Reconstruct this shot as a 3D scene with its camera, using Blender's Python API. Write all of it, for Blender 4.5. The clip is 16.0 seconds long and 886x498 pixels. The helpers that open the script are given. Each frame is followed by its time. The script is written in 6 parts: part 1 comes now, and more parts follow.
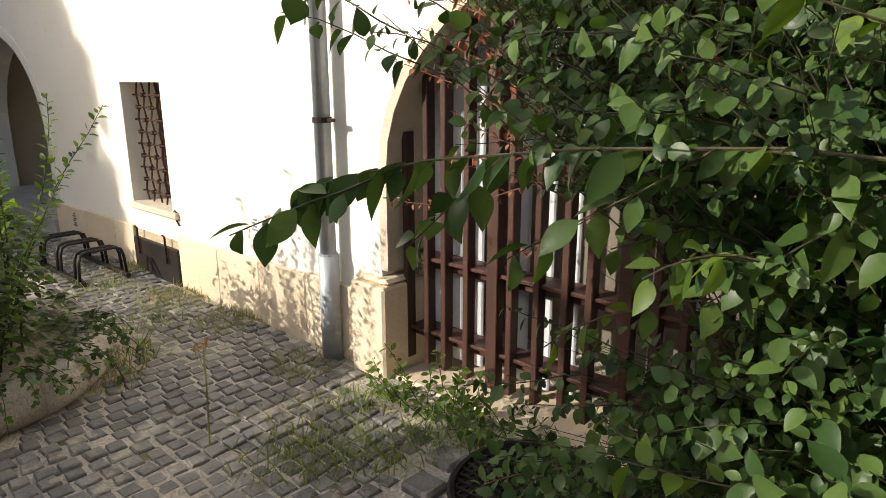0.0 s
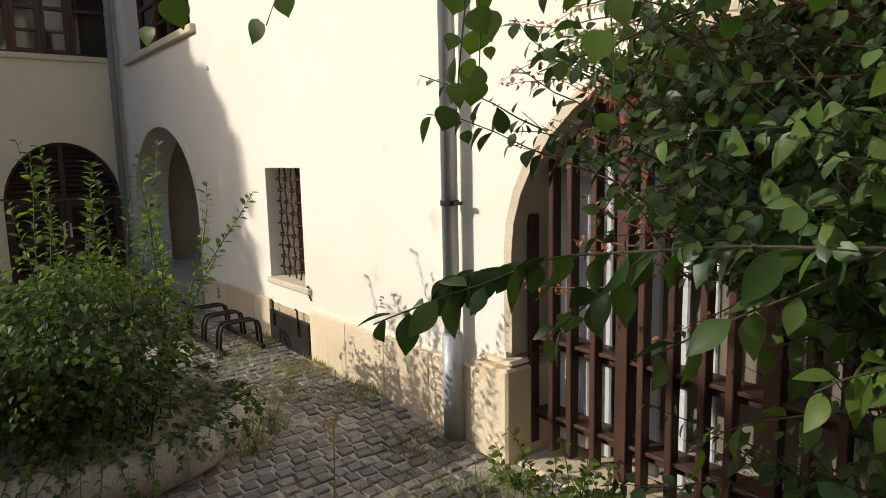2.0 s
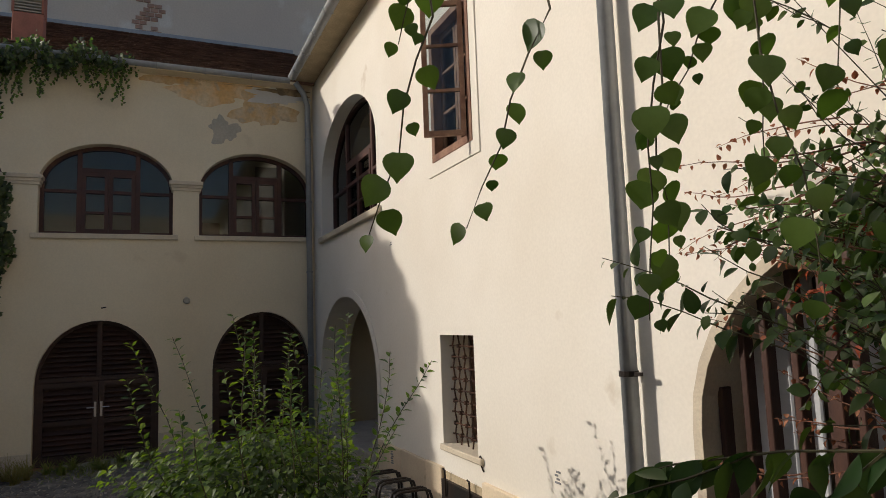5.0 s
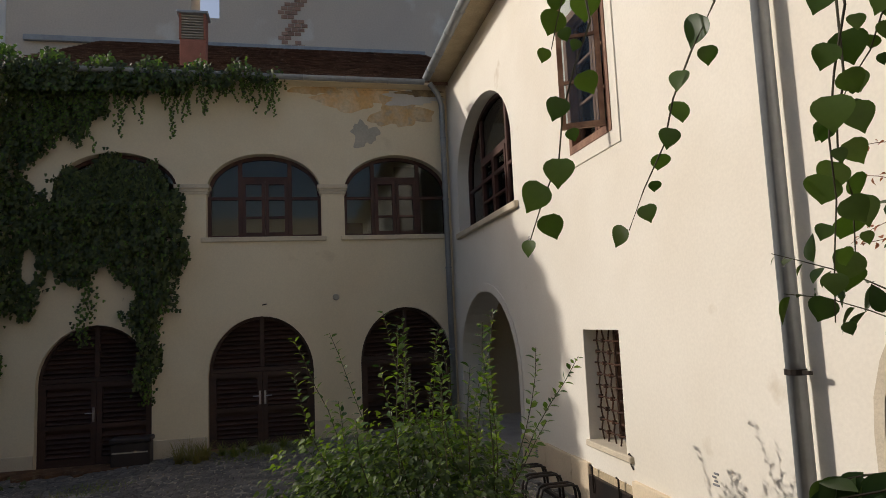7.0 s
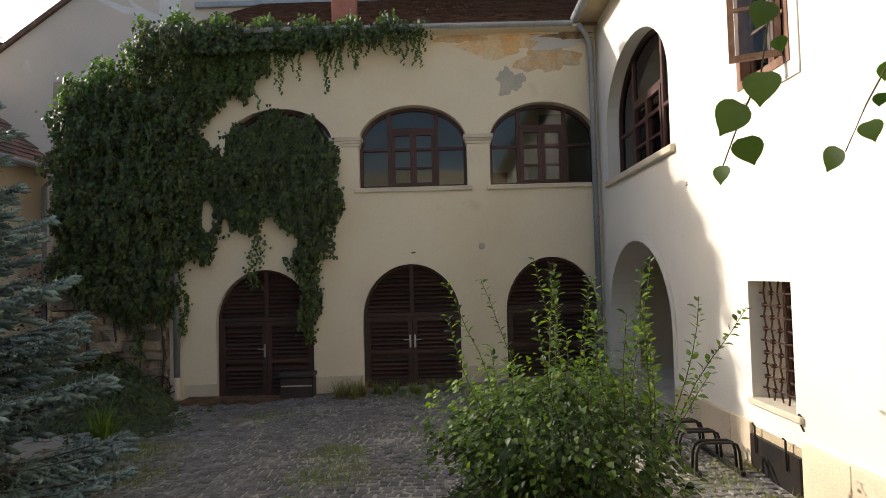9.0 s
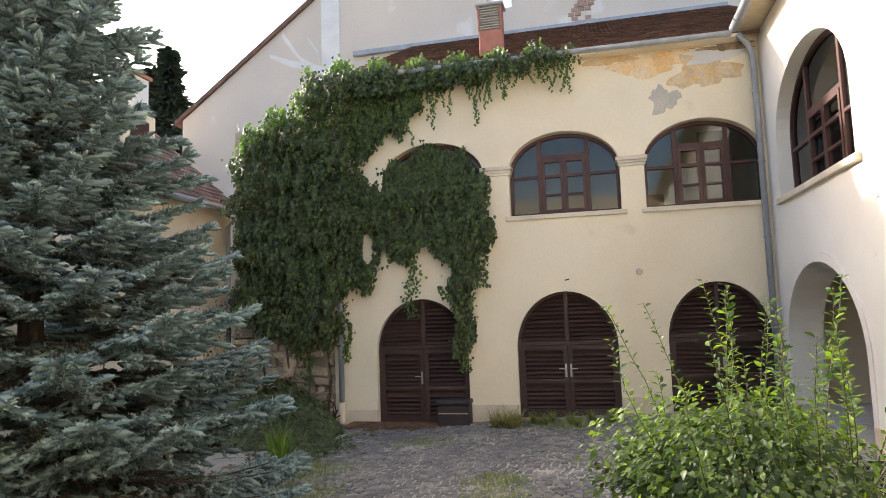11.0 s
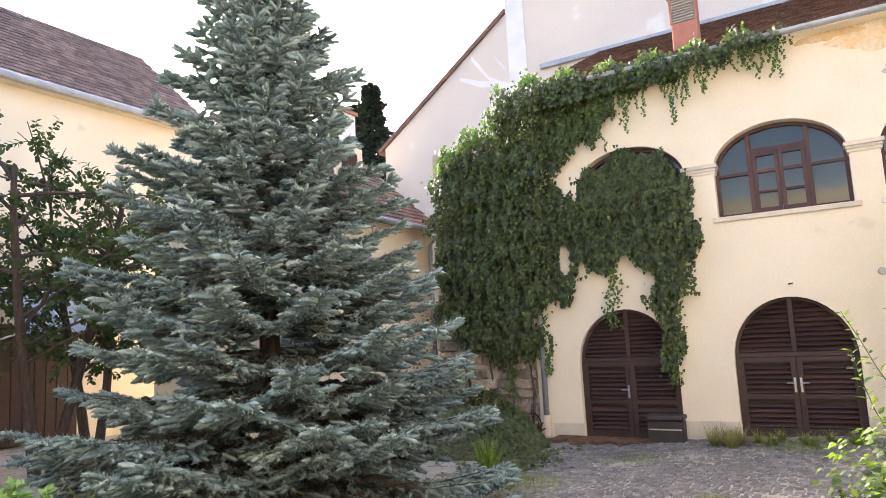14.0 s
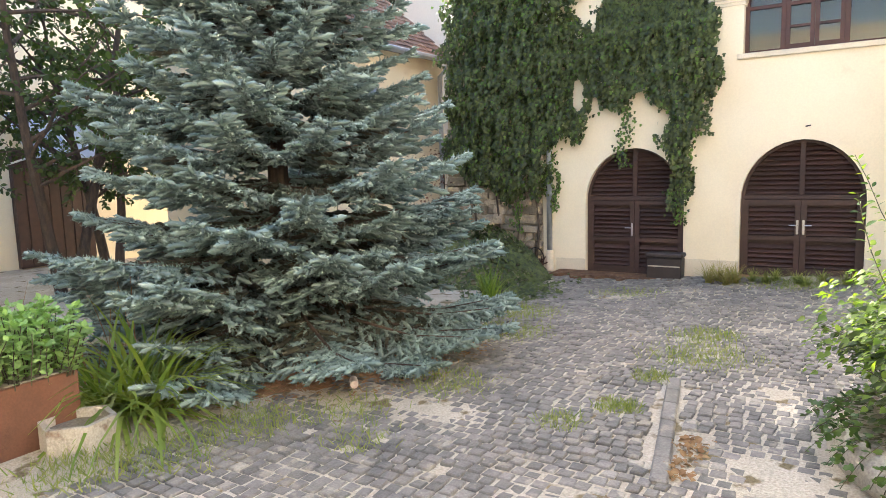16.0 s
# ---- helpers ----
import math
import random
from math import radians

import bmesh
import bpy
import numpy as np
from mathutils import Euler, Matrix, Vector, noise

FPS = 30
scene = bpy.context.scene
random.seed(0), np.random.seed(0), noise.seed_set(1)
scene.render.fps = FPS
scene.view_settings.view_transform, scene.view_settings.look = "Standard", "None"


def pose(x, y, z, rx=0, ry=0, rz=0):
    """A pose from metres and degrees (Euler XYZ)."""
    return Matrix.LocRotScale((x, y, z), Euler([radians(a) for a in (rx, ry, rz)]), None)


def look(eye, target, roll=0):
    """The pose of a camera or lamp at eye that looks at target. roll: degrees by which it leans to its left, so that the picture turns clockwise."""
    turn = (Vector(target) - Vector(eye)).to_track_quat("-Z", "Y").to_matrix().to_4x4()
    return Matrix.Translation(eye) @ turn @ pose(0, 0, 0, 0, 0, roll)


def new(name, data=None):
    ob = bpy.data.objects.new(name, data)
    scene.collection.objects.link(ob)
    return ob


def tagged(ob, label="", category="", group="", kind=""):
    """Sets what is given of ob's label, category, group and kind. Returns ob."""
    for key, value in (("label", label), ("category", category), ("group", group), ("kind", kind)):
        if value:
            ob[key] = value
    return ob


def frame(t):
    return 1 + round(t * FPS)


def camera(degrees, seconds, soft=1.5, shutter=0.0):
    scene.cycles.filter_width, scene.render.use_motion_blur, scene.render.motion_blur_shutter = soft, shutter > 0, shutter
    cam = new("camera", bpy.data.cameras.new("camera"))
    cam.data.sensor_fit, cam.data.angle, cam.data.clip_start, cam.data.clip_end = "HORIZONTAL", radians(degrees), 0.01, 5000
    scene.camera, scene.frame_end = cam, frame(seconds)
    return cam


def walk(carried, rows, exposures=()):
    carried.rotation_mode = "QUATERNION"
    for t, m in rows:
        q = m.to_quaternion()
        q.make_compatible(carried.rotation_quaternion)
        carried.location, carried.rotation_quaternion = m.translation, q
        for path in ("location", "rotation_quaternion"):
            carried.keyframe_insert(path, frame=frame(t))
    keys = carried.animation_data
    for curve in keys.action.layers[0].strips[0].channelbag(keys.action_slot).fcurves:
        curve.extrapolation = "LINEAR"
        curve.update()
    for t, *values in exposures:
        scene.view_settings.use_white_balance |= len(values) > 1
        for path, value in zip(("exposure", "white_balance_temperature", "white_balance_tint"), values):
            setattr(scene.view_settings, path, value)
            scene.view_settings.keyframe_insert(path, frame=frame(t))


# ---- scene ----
cam = camera(68.3, 16.0, soft=0.7)
PATH = [
    (0, (-0.188, 0.23, 1.893), (-1.48, 1.67, 1.385), -0.07),
    (0.5, (-0.198, 0.221, 1.901), (-1.545, 1.62, 1.421), -0.69),
    (1, (-0.207, 0.207, 1.913), (-1.623, 1.548, 1.469), -1.5),
    (1.5, (-0.212, 0.2, 1.926), (-1.694, 1.48, 1.52), -1.18),
    (2, (-0.218, 0.188, 1.938), (-1.78, 1.404, 1.654), -1.27),
    (2.5, (-0.216, 0.183, 1.951), (-1.833, 1.342, 1.744), -1.47),
    (3, (-0.225, 0.181, 1.971), (-1.896, 1.275, 1.867), -2.19),
    (3.5, (-0.217, 0.172, 1.987), (-1.929, 1.206, 1.98), -2.31),
    (4, (-0.217, 0.15, 1.985), (-1.963, 1.121, 2.078), -2.48),
    (4.2, (-0.217, 0.15, 1.985), (-1.973, 1.097, 2.121), -2.13),
    (6.3, (-0.198, 0.082, 2.009), (-2.102, 0.643, 2.252), -2.67),
    (6.5, (-0.198, 0.082, 2.009), (-2.113, 0.609, 2.248), -2.57),
    (7, (-0.191, 0.063, 2.015), (-2.135, 0.482, 2.228), -2.47),
    (7.5, (-0.212, 0.046, 1.999), (-2.18, 0.345, 2.194), -2.79),
    (8, (-0.219, 0.036, 1.984), (-2.202, 0.236, 2.14), -2.26),
    (8.2, (-0.219, 0.035, 1.982), (-2.208, 0.193, 2.116), -2.05),
    (10.3, (-0.266, -0.063, 1.942), (-2.239, -0.362, 2.068), -1.8),
    (10.5, (-0.253, -0.061, 1.933), (-2.218, -0.406, 2.079), -2),
    (11, (-0.238, -0.057, 1.939), (-2.176, -0.516, 2.126), -2),
    (11.5, (-0.232, -0.057, 1.933), (-2.138, -0.618, 2.154), -1.8),
    (12, (-0.22, -0.054, 1.932), (-2.085, -0.727, 2.2), -1.9),
    (12.5, (-0.223, -0.056, 1.932), (-2.038, -0.835, 2.243), -2.9),
    (13, (-0.254, -0.062, 1.93), (-1.998, -0.972, 2.291), -3.7),
    (13.5, (-0.229, -0.062, 1.932), (-1.94, -1.027, 2.307), -3.3),
    (14, (-0.233, -0.06, 1.932), (-1.944, -1.066, 2.183), -3),
    (14.5, (-0.244, -0.062, 1.929), (-1.941, -1.112, 2.058), -2.7),
    (15, (-0.267, -0.067, 1.931), (-1.964, -1.126, 1.926), -2.4),
    (15.5, (-0.259, -0.066, 1.928), (-1.957, -1.117, 1.801), -1.7),
    (16, (-0.248, -0.061, 1.925), (-1.935, -1.105, 1.676), -1.6),
]
EXPOSURES = [(0, 0.75, 6500, 10), (2, 0.15, 6500, 10), (4, -0.38, 6500, 12), (7, -0.4, 6500, 13), (8.2, 0.0, 6500, 11), (10.3, 1.5, 6500, 13), (11, 1.8, 6500, 14), (13, 2.32, 6500, 21), (14.5, 2.52, 6500, 21), (16, 2.75, 6500, 13)]
walk(cam, [(t, look(eye, target, roll)) for t, eye, target, roll in PATH], EXPOSURES)

# ---- light ----
SUN = Vector((-0.432, -0.79, 0.435)).normalized()
world = bpy.data.worlds.new("sky")
scene.world = world
world.use_nodes = True
wn = world.node_tree
sky = wn.nodes.new("ShaderNodeTexSky")
sky.sky_type, sky.sun_disc = "NISHITA", False
sky.sun_elevation, sky.sun_rotation = math.asin(SUN.z), math.atan2(SUN.x, SUN.y)
sky.dust_density, sky.air_density = 3.0, 1.0
wn.nodes["Background"].inputs[1].default_value = 0.15
wn.links.new(sky.outputs[0], wn.nodes["Background"].inputs[0])
sun = new("sun", bpy.data.lights.new("sun", "SUN"))
sun.data.energy, sun.data.angle, sun.data.color = 3.3, radians(0.6), (1.0, 0.93, 0.82)
sun.matrix_world = look(SUN * 30, (0, 0, 0))

# ---- materials ----


def shader(name):
    m = bpy.data.materials.new(name)
    m.use_nodes = True
    t = m.node_tree
    return m, t.nodes, t.links, t.nodes["Principled BSDF"]


def mat(name, c1, c2=None, scale=1.5, rough=0.8, bump=0.3, grain=60.0, metal=0.0, vary=0.25, spot=None, spot_scale=6.0, spot_at=0.62, spec=0.4, stretch=(1, 1, 1), dist=0.01):
    """Two colours in broad patches, fine grain, spots, per-piece variation and relief, in metres."""
    m, n, l, b = shader(name)
    c2 = c2 or tuple(v * 0.8 for v in c1)
    geo = n.new("ShaderNodeNewGeometry")
    mp = n.new("ShaderNodeMapping")
    mp.inputs["Scale"].default_value = stretch
    l.new(geo.outputs["Position"], mp.inputs[0])

    def noise_node(sc, detail=4.0):
        k = n.new("ShaderNodeTexNoise")
        k.inputs["Scale"].default_value, k.inputs["Detail"].default_value = sc, detail
        l.new(mp.outputs[0], k.inputs["Vector"])
        return k

    def ramp(src, lo, hi):
        r = n.new("ShaderNodeMapRange")
        r.inputs[1].default_value, r.inputs[2].default_value = lo, hi
        l.new(src, r.inputs[0])
        return r.outputs[0]

    def mix(f, a, bb, mode="MIX"):
        x = n.new("ShaderNodeMix")
        x.data_type, x.blend_type = "RGBA", mode
        for s, v in ((0, f), (6, a), (7, bb)):
            if hasattr(v, "is_linked"):
                l.new(v, x.inputs[s])
            else:
                x.inputs[s].default_value = (*v, 1) if isinstance(v, tuple) else v
        return x.outputs[2]

    big, fine = noise_node(scale, 5), noise_node(grain, 3)
    col = mix(ramp(big.outputs[0], 0.38, 0.64), c1, c2)
    if spot:
        col = mix(ramp(noise_node(spot_scale, 6).outputs[0], spot_at, spot_at + 0.07), col, spot)
    g = n.new("ShaderNodeMapRange")
    g.inputs[3].default_value, g.inputs[4].default_value = 1 - vary * 0.7, 1 + vary * 0.7
    g.inputs[1].default_value, g.inputs[2].default_value = 0.3, 0.7
    l.new(fine.outputs[0], g.inputs[0])
    col = mix(1.0, col, g.outputs[0], "MULTIPLY")
    info = n.new("ShaderNodeObjectInfo")
    add = n.new("ShaderNodeMath")
    add.operation = "ADD"
    l.new(info.outputs["Random"], add.inputs[0])
    l.new(geo.outputs["Random Per Island"], add.inputs[1])
    fr = n.new("ShaderNodeMath")
    fr.operation = "FRACT"
    l.new(add.outputs[0], fr.inputs[0])
    p = n.new("ShaderNodeMapRange")
    p.inputs[3].default_value, p.inputs[4].default_value = 1 - vary, 1 + vary
    l.new(fr.outputs[0], p.inputs[0])
    col = mix(1.0, col, p.outputs[0], "MULTIPLY")
    l.new(col, b.inputs["Base Color"])
    b.inputs["Roughness"].default_value, b.inputs["Metallic"].default_value = rough, metal
    b.inputs["Specular IOR Level"].default_value = spec
    if bump:
        u = n.new("ShaderNodeBump")
        u.inputs["Strength"].default_value, u.inputs["Distance"].default_value = bump, dist
        h = n.new("ShaderNodeMath")
        h.operation = "ADD"
        l.new(big.outputs[0], h.inputs[0])
        l.new(fine.outputs[0], h.inputs[1])
        l.new(h.outputs[0], u.inputs["Height"])
        l.new(u.outputs[0], b.inputs["Normal"])
    return m


def leaf_mat(name, c1, c2, rough=0.45, through_light=0.3, spec=0.4, glow=(1.3, 1.5, 0.5)):
    """Leaves: a hue of its own for each leaf, some light through the blade."""
    m, n, l, b = shader(name)
    geo, info = n.new("ShaderNodeNewGeometry"), n.new("ShaderNodeObjectInfo")
    add, fr, x = n.new("ShaderNodeMath"), n.new("ShaderNodeMath"), n.new("ShaderNodeMix")
    add.operation, fr.operation, x.data_type = "ADD", "FRACT", "RGBA"
    l.new(geo.outputs["Random Per Island"], add.inputs[0])
    l.new(info.outputs["Random"], add.inputs[1])
    l.new(add.outputs[0], fr.inputs[0])
    l.new(fr.outputs[0], x.inputs[0])
    x.inputs[6].default_value, x.inputs[7].default_value = (*c1, 1), (*c2, 1)
    nz, sc = n.new("ShaderNodeTexNoise"), n.new("ShaderNodeMix")
    nz.inputs["Scale"].default_value = 90
    l.new(geo.outputs["Position"], nz.inputs["Vector"])
    sc.data_type, sc.blend_type = "RGBA", "MULTIPLY"
    sc.inputs[0].default_value = 0.35
    l.new(x.outputs[2], sc.inputs[6])
    l.new(nz.outputs[0], sc.inputs[7])
    l.new(sc.outputs[2], b.inputs["Base Color"])
    b.inputs["Roughness"].default_value, b.inputs["Specular IOR Level"].default_value = rough, spec
    tr, ms, tint = n.new("ShaderNodeBsdfTranslucent"), n.new("ShaderNodeMixShader"), n.new("ShaderNodeMix")
    tint.data_type, tint.blend_type = "RGBA", "MULTIPLY"
    tint.inputs[0].default_value, tint.inputs[7].default_value = 1.0, (*glow, 1)
    tint.clamp_result = False
    l.new(x.outputs[2], tint.inputs[6])
    l.new(tint.outputs[2], tr.inputs[0])
    ms.inputs[0].default_value = through_light
    l.new(b.outputs[0], ms.inputs[1])
    l.new(tr.outputs[0], ms.inputs[2])
    l.new(ms.outputs[0], n["Material Output"].inputs[0])
    return m


def glass_mat(name, tint=(0.75, 0.8, 0.82)):
    m, n, l, b = shader(name)
    gl, tr, ms, fz = n.new("ShaderNodeBsdfGlossy"), n.new("ShaderNodeBsdfTransparent"), n.new("ShaderNodeMixShader"), n.new("ShaderNodeFresnel")
    gl.inputs["Roughness"].default_value = 0.01
    tr.inputs[0].default_value = (*tint, 1)
    fz.inputs[0].default_value = 1.47
    l.new(fz.outputs[0], ms.inputs[0])
    l.new(tr.outputs[0], ms.inputs[1])
    l.new(gl.outputs[0], ms.inputs[2])
    l.new(ms.outputs[0], n["Material Output"].inputs[0])
    return m


M_WHITE = mat("white_limewash", (0.83, 0.79, 0.7), (0.78, 0.73, 0.63), 0.8, 0.9, 0.1, 45, vary=0.04, spot=(0.7, 0.64, 0.53), spot_scale=2.2, spot_at=0.68)
M_CREAM = mat("cream_render", (0.8, 0.71, 0.53), (0.75, 0.65, 0.47), 0.7, 0.92, 0.12, 40, vary=0.05, spot=(0.7, 0.6, 0.43), spot_scale=1.7, spot_at=0.66)
M_GABLE = mat("grey_beige_render", (0.62, 0.55, 0.46), (0.56, 0.5, 0.43), 0.5, 0.95, 0.3, 25, vary=0.07, spot=(0.68, 0.64, 0.57), spot_scale=0.9, spot_at=0.62)
M_PATCH = mat("pale_repair_plaster", (0.66, 0.65, 0.62), (0.6, 0.59, 0.57), 2, 0.95, 0.3, 30, vary=0.06)
M_OCHRE = mat("bare_ochre_plaster", (0.66, 0.42, 0.19), (0.68, 0.55, 0.36), 3.0, 0.95, 0.6, 22, vary=0.15, spot=(0.55, 0.44, 0.3), spot_scale=5, spot_at=0.56)
M_GREY = mat("grey_cement_patch", (0.4, 0.37, 0.31), (0.47, 0.43, 0.35), 4, 0.95, 0.4, 30, vary=0.1)
M_MOULD = mat("dark_damp_plaster", (0.2, 0.15, 0.1), (0.42, 0.31, 0.18), 7, 0.95, 0.5, 30, vary=0.2)
M_PLINTH = mat("yellow_sandstone", (0.72, 0.6, 0.43), (0.64, 0.52, 0.37), 2.2, 0.9, 0.4, 55, vary=0.08, spot=(0.54, 0.42, 0.28), spot_scale=4, spot_at=0.66)
M_SILL = mat("pale_stone_sill", (0.66, 0.58, 0.44), (0.58, 0.5, 0.38), 3, 0.85, 0.3, 60, vary=0.1)
M_CONC = mat("weathered_concrete", (0.42, 0.39, 0.34), (0.31, 0.28, 0.235), 3.5, 0.95, 1.0, 70, vary=0.25, spot=(0.16, 0.11, 0.08), spot_scale=5, spot_at=0.6)
M_SETT = mat("basalt_sett", (0.115, 0.108, 0.1), (0.19, 0.177, 0.158), 5, 0.6, 0.6, 70, vary=0.27, spot=(0.27, 0.245, 0.2), spot_scale=7, spot_at=0.57, spec=0.6)
M_DIRT = mat("sandy_joint_earth", (0.32, 0.285, 0.23), (0.4, 0.36, 0.295), 2.5, 1.0, 0.9, 60, vary=0.3, spot=(0.14, 0.11, 0.06), spot_scale=5, spot_at=0.58, dist=0.02)
M_NEEDLE_BED = mat("rusty_needle_litter", (0.27, 0.14, 0.07), (0.17, 0.09, 0.05), 6, 1.0, 1.0, 120, vary=0.5, spot=(0.34, 0.23, 0.13), spot_scale=14, spot_at=0.6, dist=0.02)
M_WOOD = mat("dark_brown_stained_wood", (0.075, 0.034, 0.023), (0.055, 0.025, 0.018), 3, 0.5, 0.3, 50, vary=0.2, stretch=(6, 6, 0.6), dist=0.004)
M_LOUVRE = mat("brown_painted_louvre", (0.06, 0.032, 0.025), (0.045, 0.026, 0.02), 3, 0.55, 0.25, 60, vary=0.2, stretch=(3, 0.5, 3), dist=0.004)
M_FRAME = mat("reddish_brown_window_wood", (0.075, 0.028, 0.02), (0.055, 0.022, 0.017), 4, 0.5, 0.2, 60, vary=0.15, dist=0.004)
M_OLDWOOD = mat("worn_brown_casement_wood", (0.16, 0.075, 0.045), (0.28, 0.16, 0.1), 5, 0.7, 0.5, 60, vary=0.2, dist=0.004)
M_ZINC = mat("galvanised_zinc", (0.38, 0.4, 0.42), (0.31, 0.33, 0.35), 3, 0.5, 0.08, 20, metal=0.25, vary=0.1)
M_IRON = mat("black_painted_iron", (0.02, 0.018, 0.017), (0.035, 0.025, 0.02), 6, 0.5, 0.3, 90, metal=0.4, vary=0.2, dist=0.003)
M_RUST = mat("rusty_iron", (0.1, 0.045, 0.025), (0.05, 0.028, 0.02), 12, 0.8, 0.5, 90, metal=0.3, vary=0.25, dist=0.004)
M_CORTEN = mat("corten_steel", (0.15, 0.066, 0.038), (0.1, 0.048, 0.03), 4, 0.8, 0.4, 70, vary=0.12)
M_STEEL = mat("brushed_steel", (0.6, 0.59, 0.57), (0.5, 0.5, 0.49), 5, 0.35, 0.05, 80, metal=0.9, vary=0.05)
M_TILE = mat("old_red_roof_tile", (0.22, 0.13, 0.095), (0.15, 0.095, 0.072), 4, 0.9, 0.5, 50, vary=0.35, spot=(0.34, 0.24, 0.17), spot_scale=9, spot_at=0.64)
M_BRICK = mat("red_brick", (0.46, 0.19, 0.13), (0.38, 0.16, 0.11), 6, 0.9, 0.5, 60, vary=0.15)
M_OLDBRICK = mat("weathered_brick", (0.4, 0.25, 0.18), (0.33, 0.22, 0.17), 6, 0.95, 0.6, 60, vary=0.2)
M_STONE = mat("rough_field_stone", (0.33, 0.26, 0.18), (0.2, 0.17, 0.125), 4, 0.95, 0.9, 35, vary=0.3, spot=(0.46, 0.36, 0.22), spot_scale=7, spot_at=0.6, dist=0.02)
M_MORTAR = mat("lime_mortar", (0.5, 0.4, 0.26), (0.42, 0.34, 0.22), 5, 1.0, 0.8, 40, vary=0.2)
# the darkness of unlit rooms and hollows is put into this colour
M_DARK = mat("shade_toned_interior_plaster", (0.2, 0.17, 0.13), (0.15, 0.13, 0.1), 1, 0.95, 0.1, 30, vary=0.05)
M_ROOM = mat("pale_interior_plaster", (0.7, 0.62, 0.47), (0.66, 0.58, 0.44), 1, 0.95, 0.1, 30, vary=0.04)
M_CURTAIN = mat("white_panel", (0.6, 0.61, 0.62), (0.52, 0.54, 0.56), 2, 0.7, 0.1, 30, vary=0.05)
M_BARK = mat("grey_brown_bark", (0.1, 0.07, 0.05), (0.06, 0.045, 0.035), 9, 0.95, 0.9, 60, vary=0.2, stretch=(3, 3, 0.7))
M_TWIG = mat("green_brown_twig", (0.075, 0.07, 0.032), (0.05, 0.042, 0.024), 9, 0.7, 0.4, 60, vary=0.25)
M_REDTWIG = mat("reddish_vine_stem", (0.2, 0.085, 0.05), (0.12, 0.06, 0.04), 9, 0.75, 0.4, 60, vary=0.25)
M_PLASTIC = mat("dark_brown_plastic", (0.045, 0.035, 0.032), (0.035, 0.028, 0.026), 5, 0.5, 0.1, 60, vary=0.05)
M_SLAB = mat("pale_stone_slab", (0.43, 0.4, 0.35), (0.35, 0.32, 0.28), 4, 0.9, 0.5, 50, vary=0.15)
M_TIN = mat("crushed_tin", (0.75, 0.68, 0.63), (0.66, 0.5, 0.45), 40, 0.35, 0.2, 60, metal=0.4, vary=0.1)
M_POT = mat("dark_pot_and_pit_shade", (0.03, 0.026, 0.024), None, 5, 0.6, 0.1, 50, vary=0.1)
M_MARK = mat("grey_painted_mark", (0.25, 0.25, 0.26), None, 20, 0.9, 0.0, 50, vary=0.05)
M_GLASS = glass_mat("window_glass")
M_SKYLIGHT = mat("grey_blue_roof_glass", (0.3, 0.36, 0.44), (0.24, 0.3, 0.38), 2, 0.15, 0.02, 20, vary=0.05, spec=0.8)
L_NEEDLE = leaf_mat("blue_spruce_needles", (0.13, 0.19, 0.17), (0.39, 0.5, 0.46), 0.6, 0.14, 0.3, (1.0, 1.1, 0.9))
L_INNER = leaf_mat("shade_dark_inner_needles", (0.05, 0.06, 0.045), (0.1, 0.09, 0.06), 0.7, 0.05, 0.2)
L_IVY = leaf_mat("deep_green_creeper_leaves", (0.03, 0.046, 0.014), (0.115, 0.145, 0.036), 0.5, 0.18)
L_IVYSUN = leaf_mat("sun_toned_creeper_leaves", (0.09, 0.17, 0.03), (0.15, 0.23, 0.05), 0.6, 0.35)
L_BUSH = leaf_mat("glossy_shrub_leaves", (0.03, 0.072, 0.02), (0.115, 0.185, 0.045), 0.4, 0.24, 0.3)
L_VINE = leaf_mat("grey_green_vine_leaves", (0.06, 0.12, 0.04), (0.19, 0.28, 0.1), 0.42, 0.3, 0.35)
L_LIGHTGREEN = leaf_mat("light_green_leaves", (0.065, 0.12, 0.02), (0.165, 0.24, 0.042), 0.45, 0.42, 0.28, (1.6, 1.7, 0.5))
L_POPLAR = leaf_mat("heart_shaped_leaves", (0.035, 0.075, 0.022), (0.11, 0.175, 0.04), 0.4, 0.32, 0.35)
L_DEEP = leaf_mat("shaded_tree_leaves", (0.04, 0.065, 0.026), (0.085, 0.12, 0.035), 0.55, 0.3, 0.25)
L_CYPRESS = leaf_mat("dark_conifer_foliage", (0.018, 0.034, 0.02), (0.035, 0.055, 0.03), 0.7, 0.05)
L_SEDUM = leaf_mat("fleshy_pale_green_leaves", (0.22, 0.37, 0.12), (0.34, 0.5, 0.2), 0.4, 0.25)
L_BLADE = leaf_mat("strap_leaves", (0.12, 0.2, 0.03), (0.28, 0.35, 0.07), 0.4, 0.35)
L_GRASS = leaf_mat("dry_green_grass", (0.15, 0.22, 0.05), (0.32, 0.32, 0.11), 0.6, 0.3)
L_HAY = leaf_mat("pale_dried_grass", (0.34, 0.28, 0.12), (0.24, 0.24, 0.09), 0.7, 0.25, 0.2)
L_STRAW = leaf_mat("dry_straw", (0.36, 0.24, 0.12), (0.3, 0.17, 0.09), 0.8, 0.2, 0.2, (1.1, 1, 0.8))
L_BLOOM = leaf_mat("faded_orange_red_flowers", (0.4, 0.055, 0.03), (0.45, 0.15, 0.075), 0.6, 0.3, 0.3, (1.2, 0.8, 0.7))
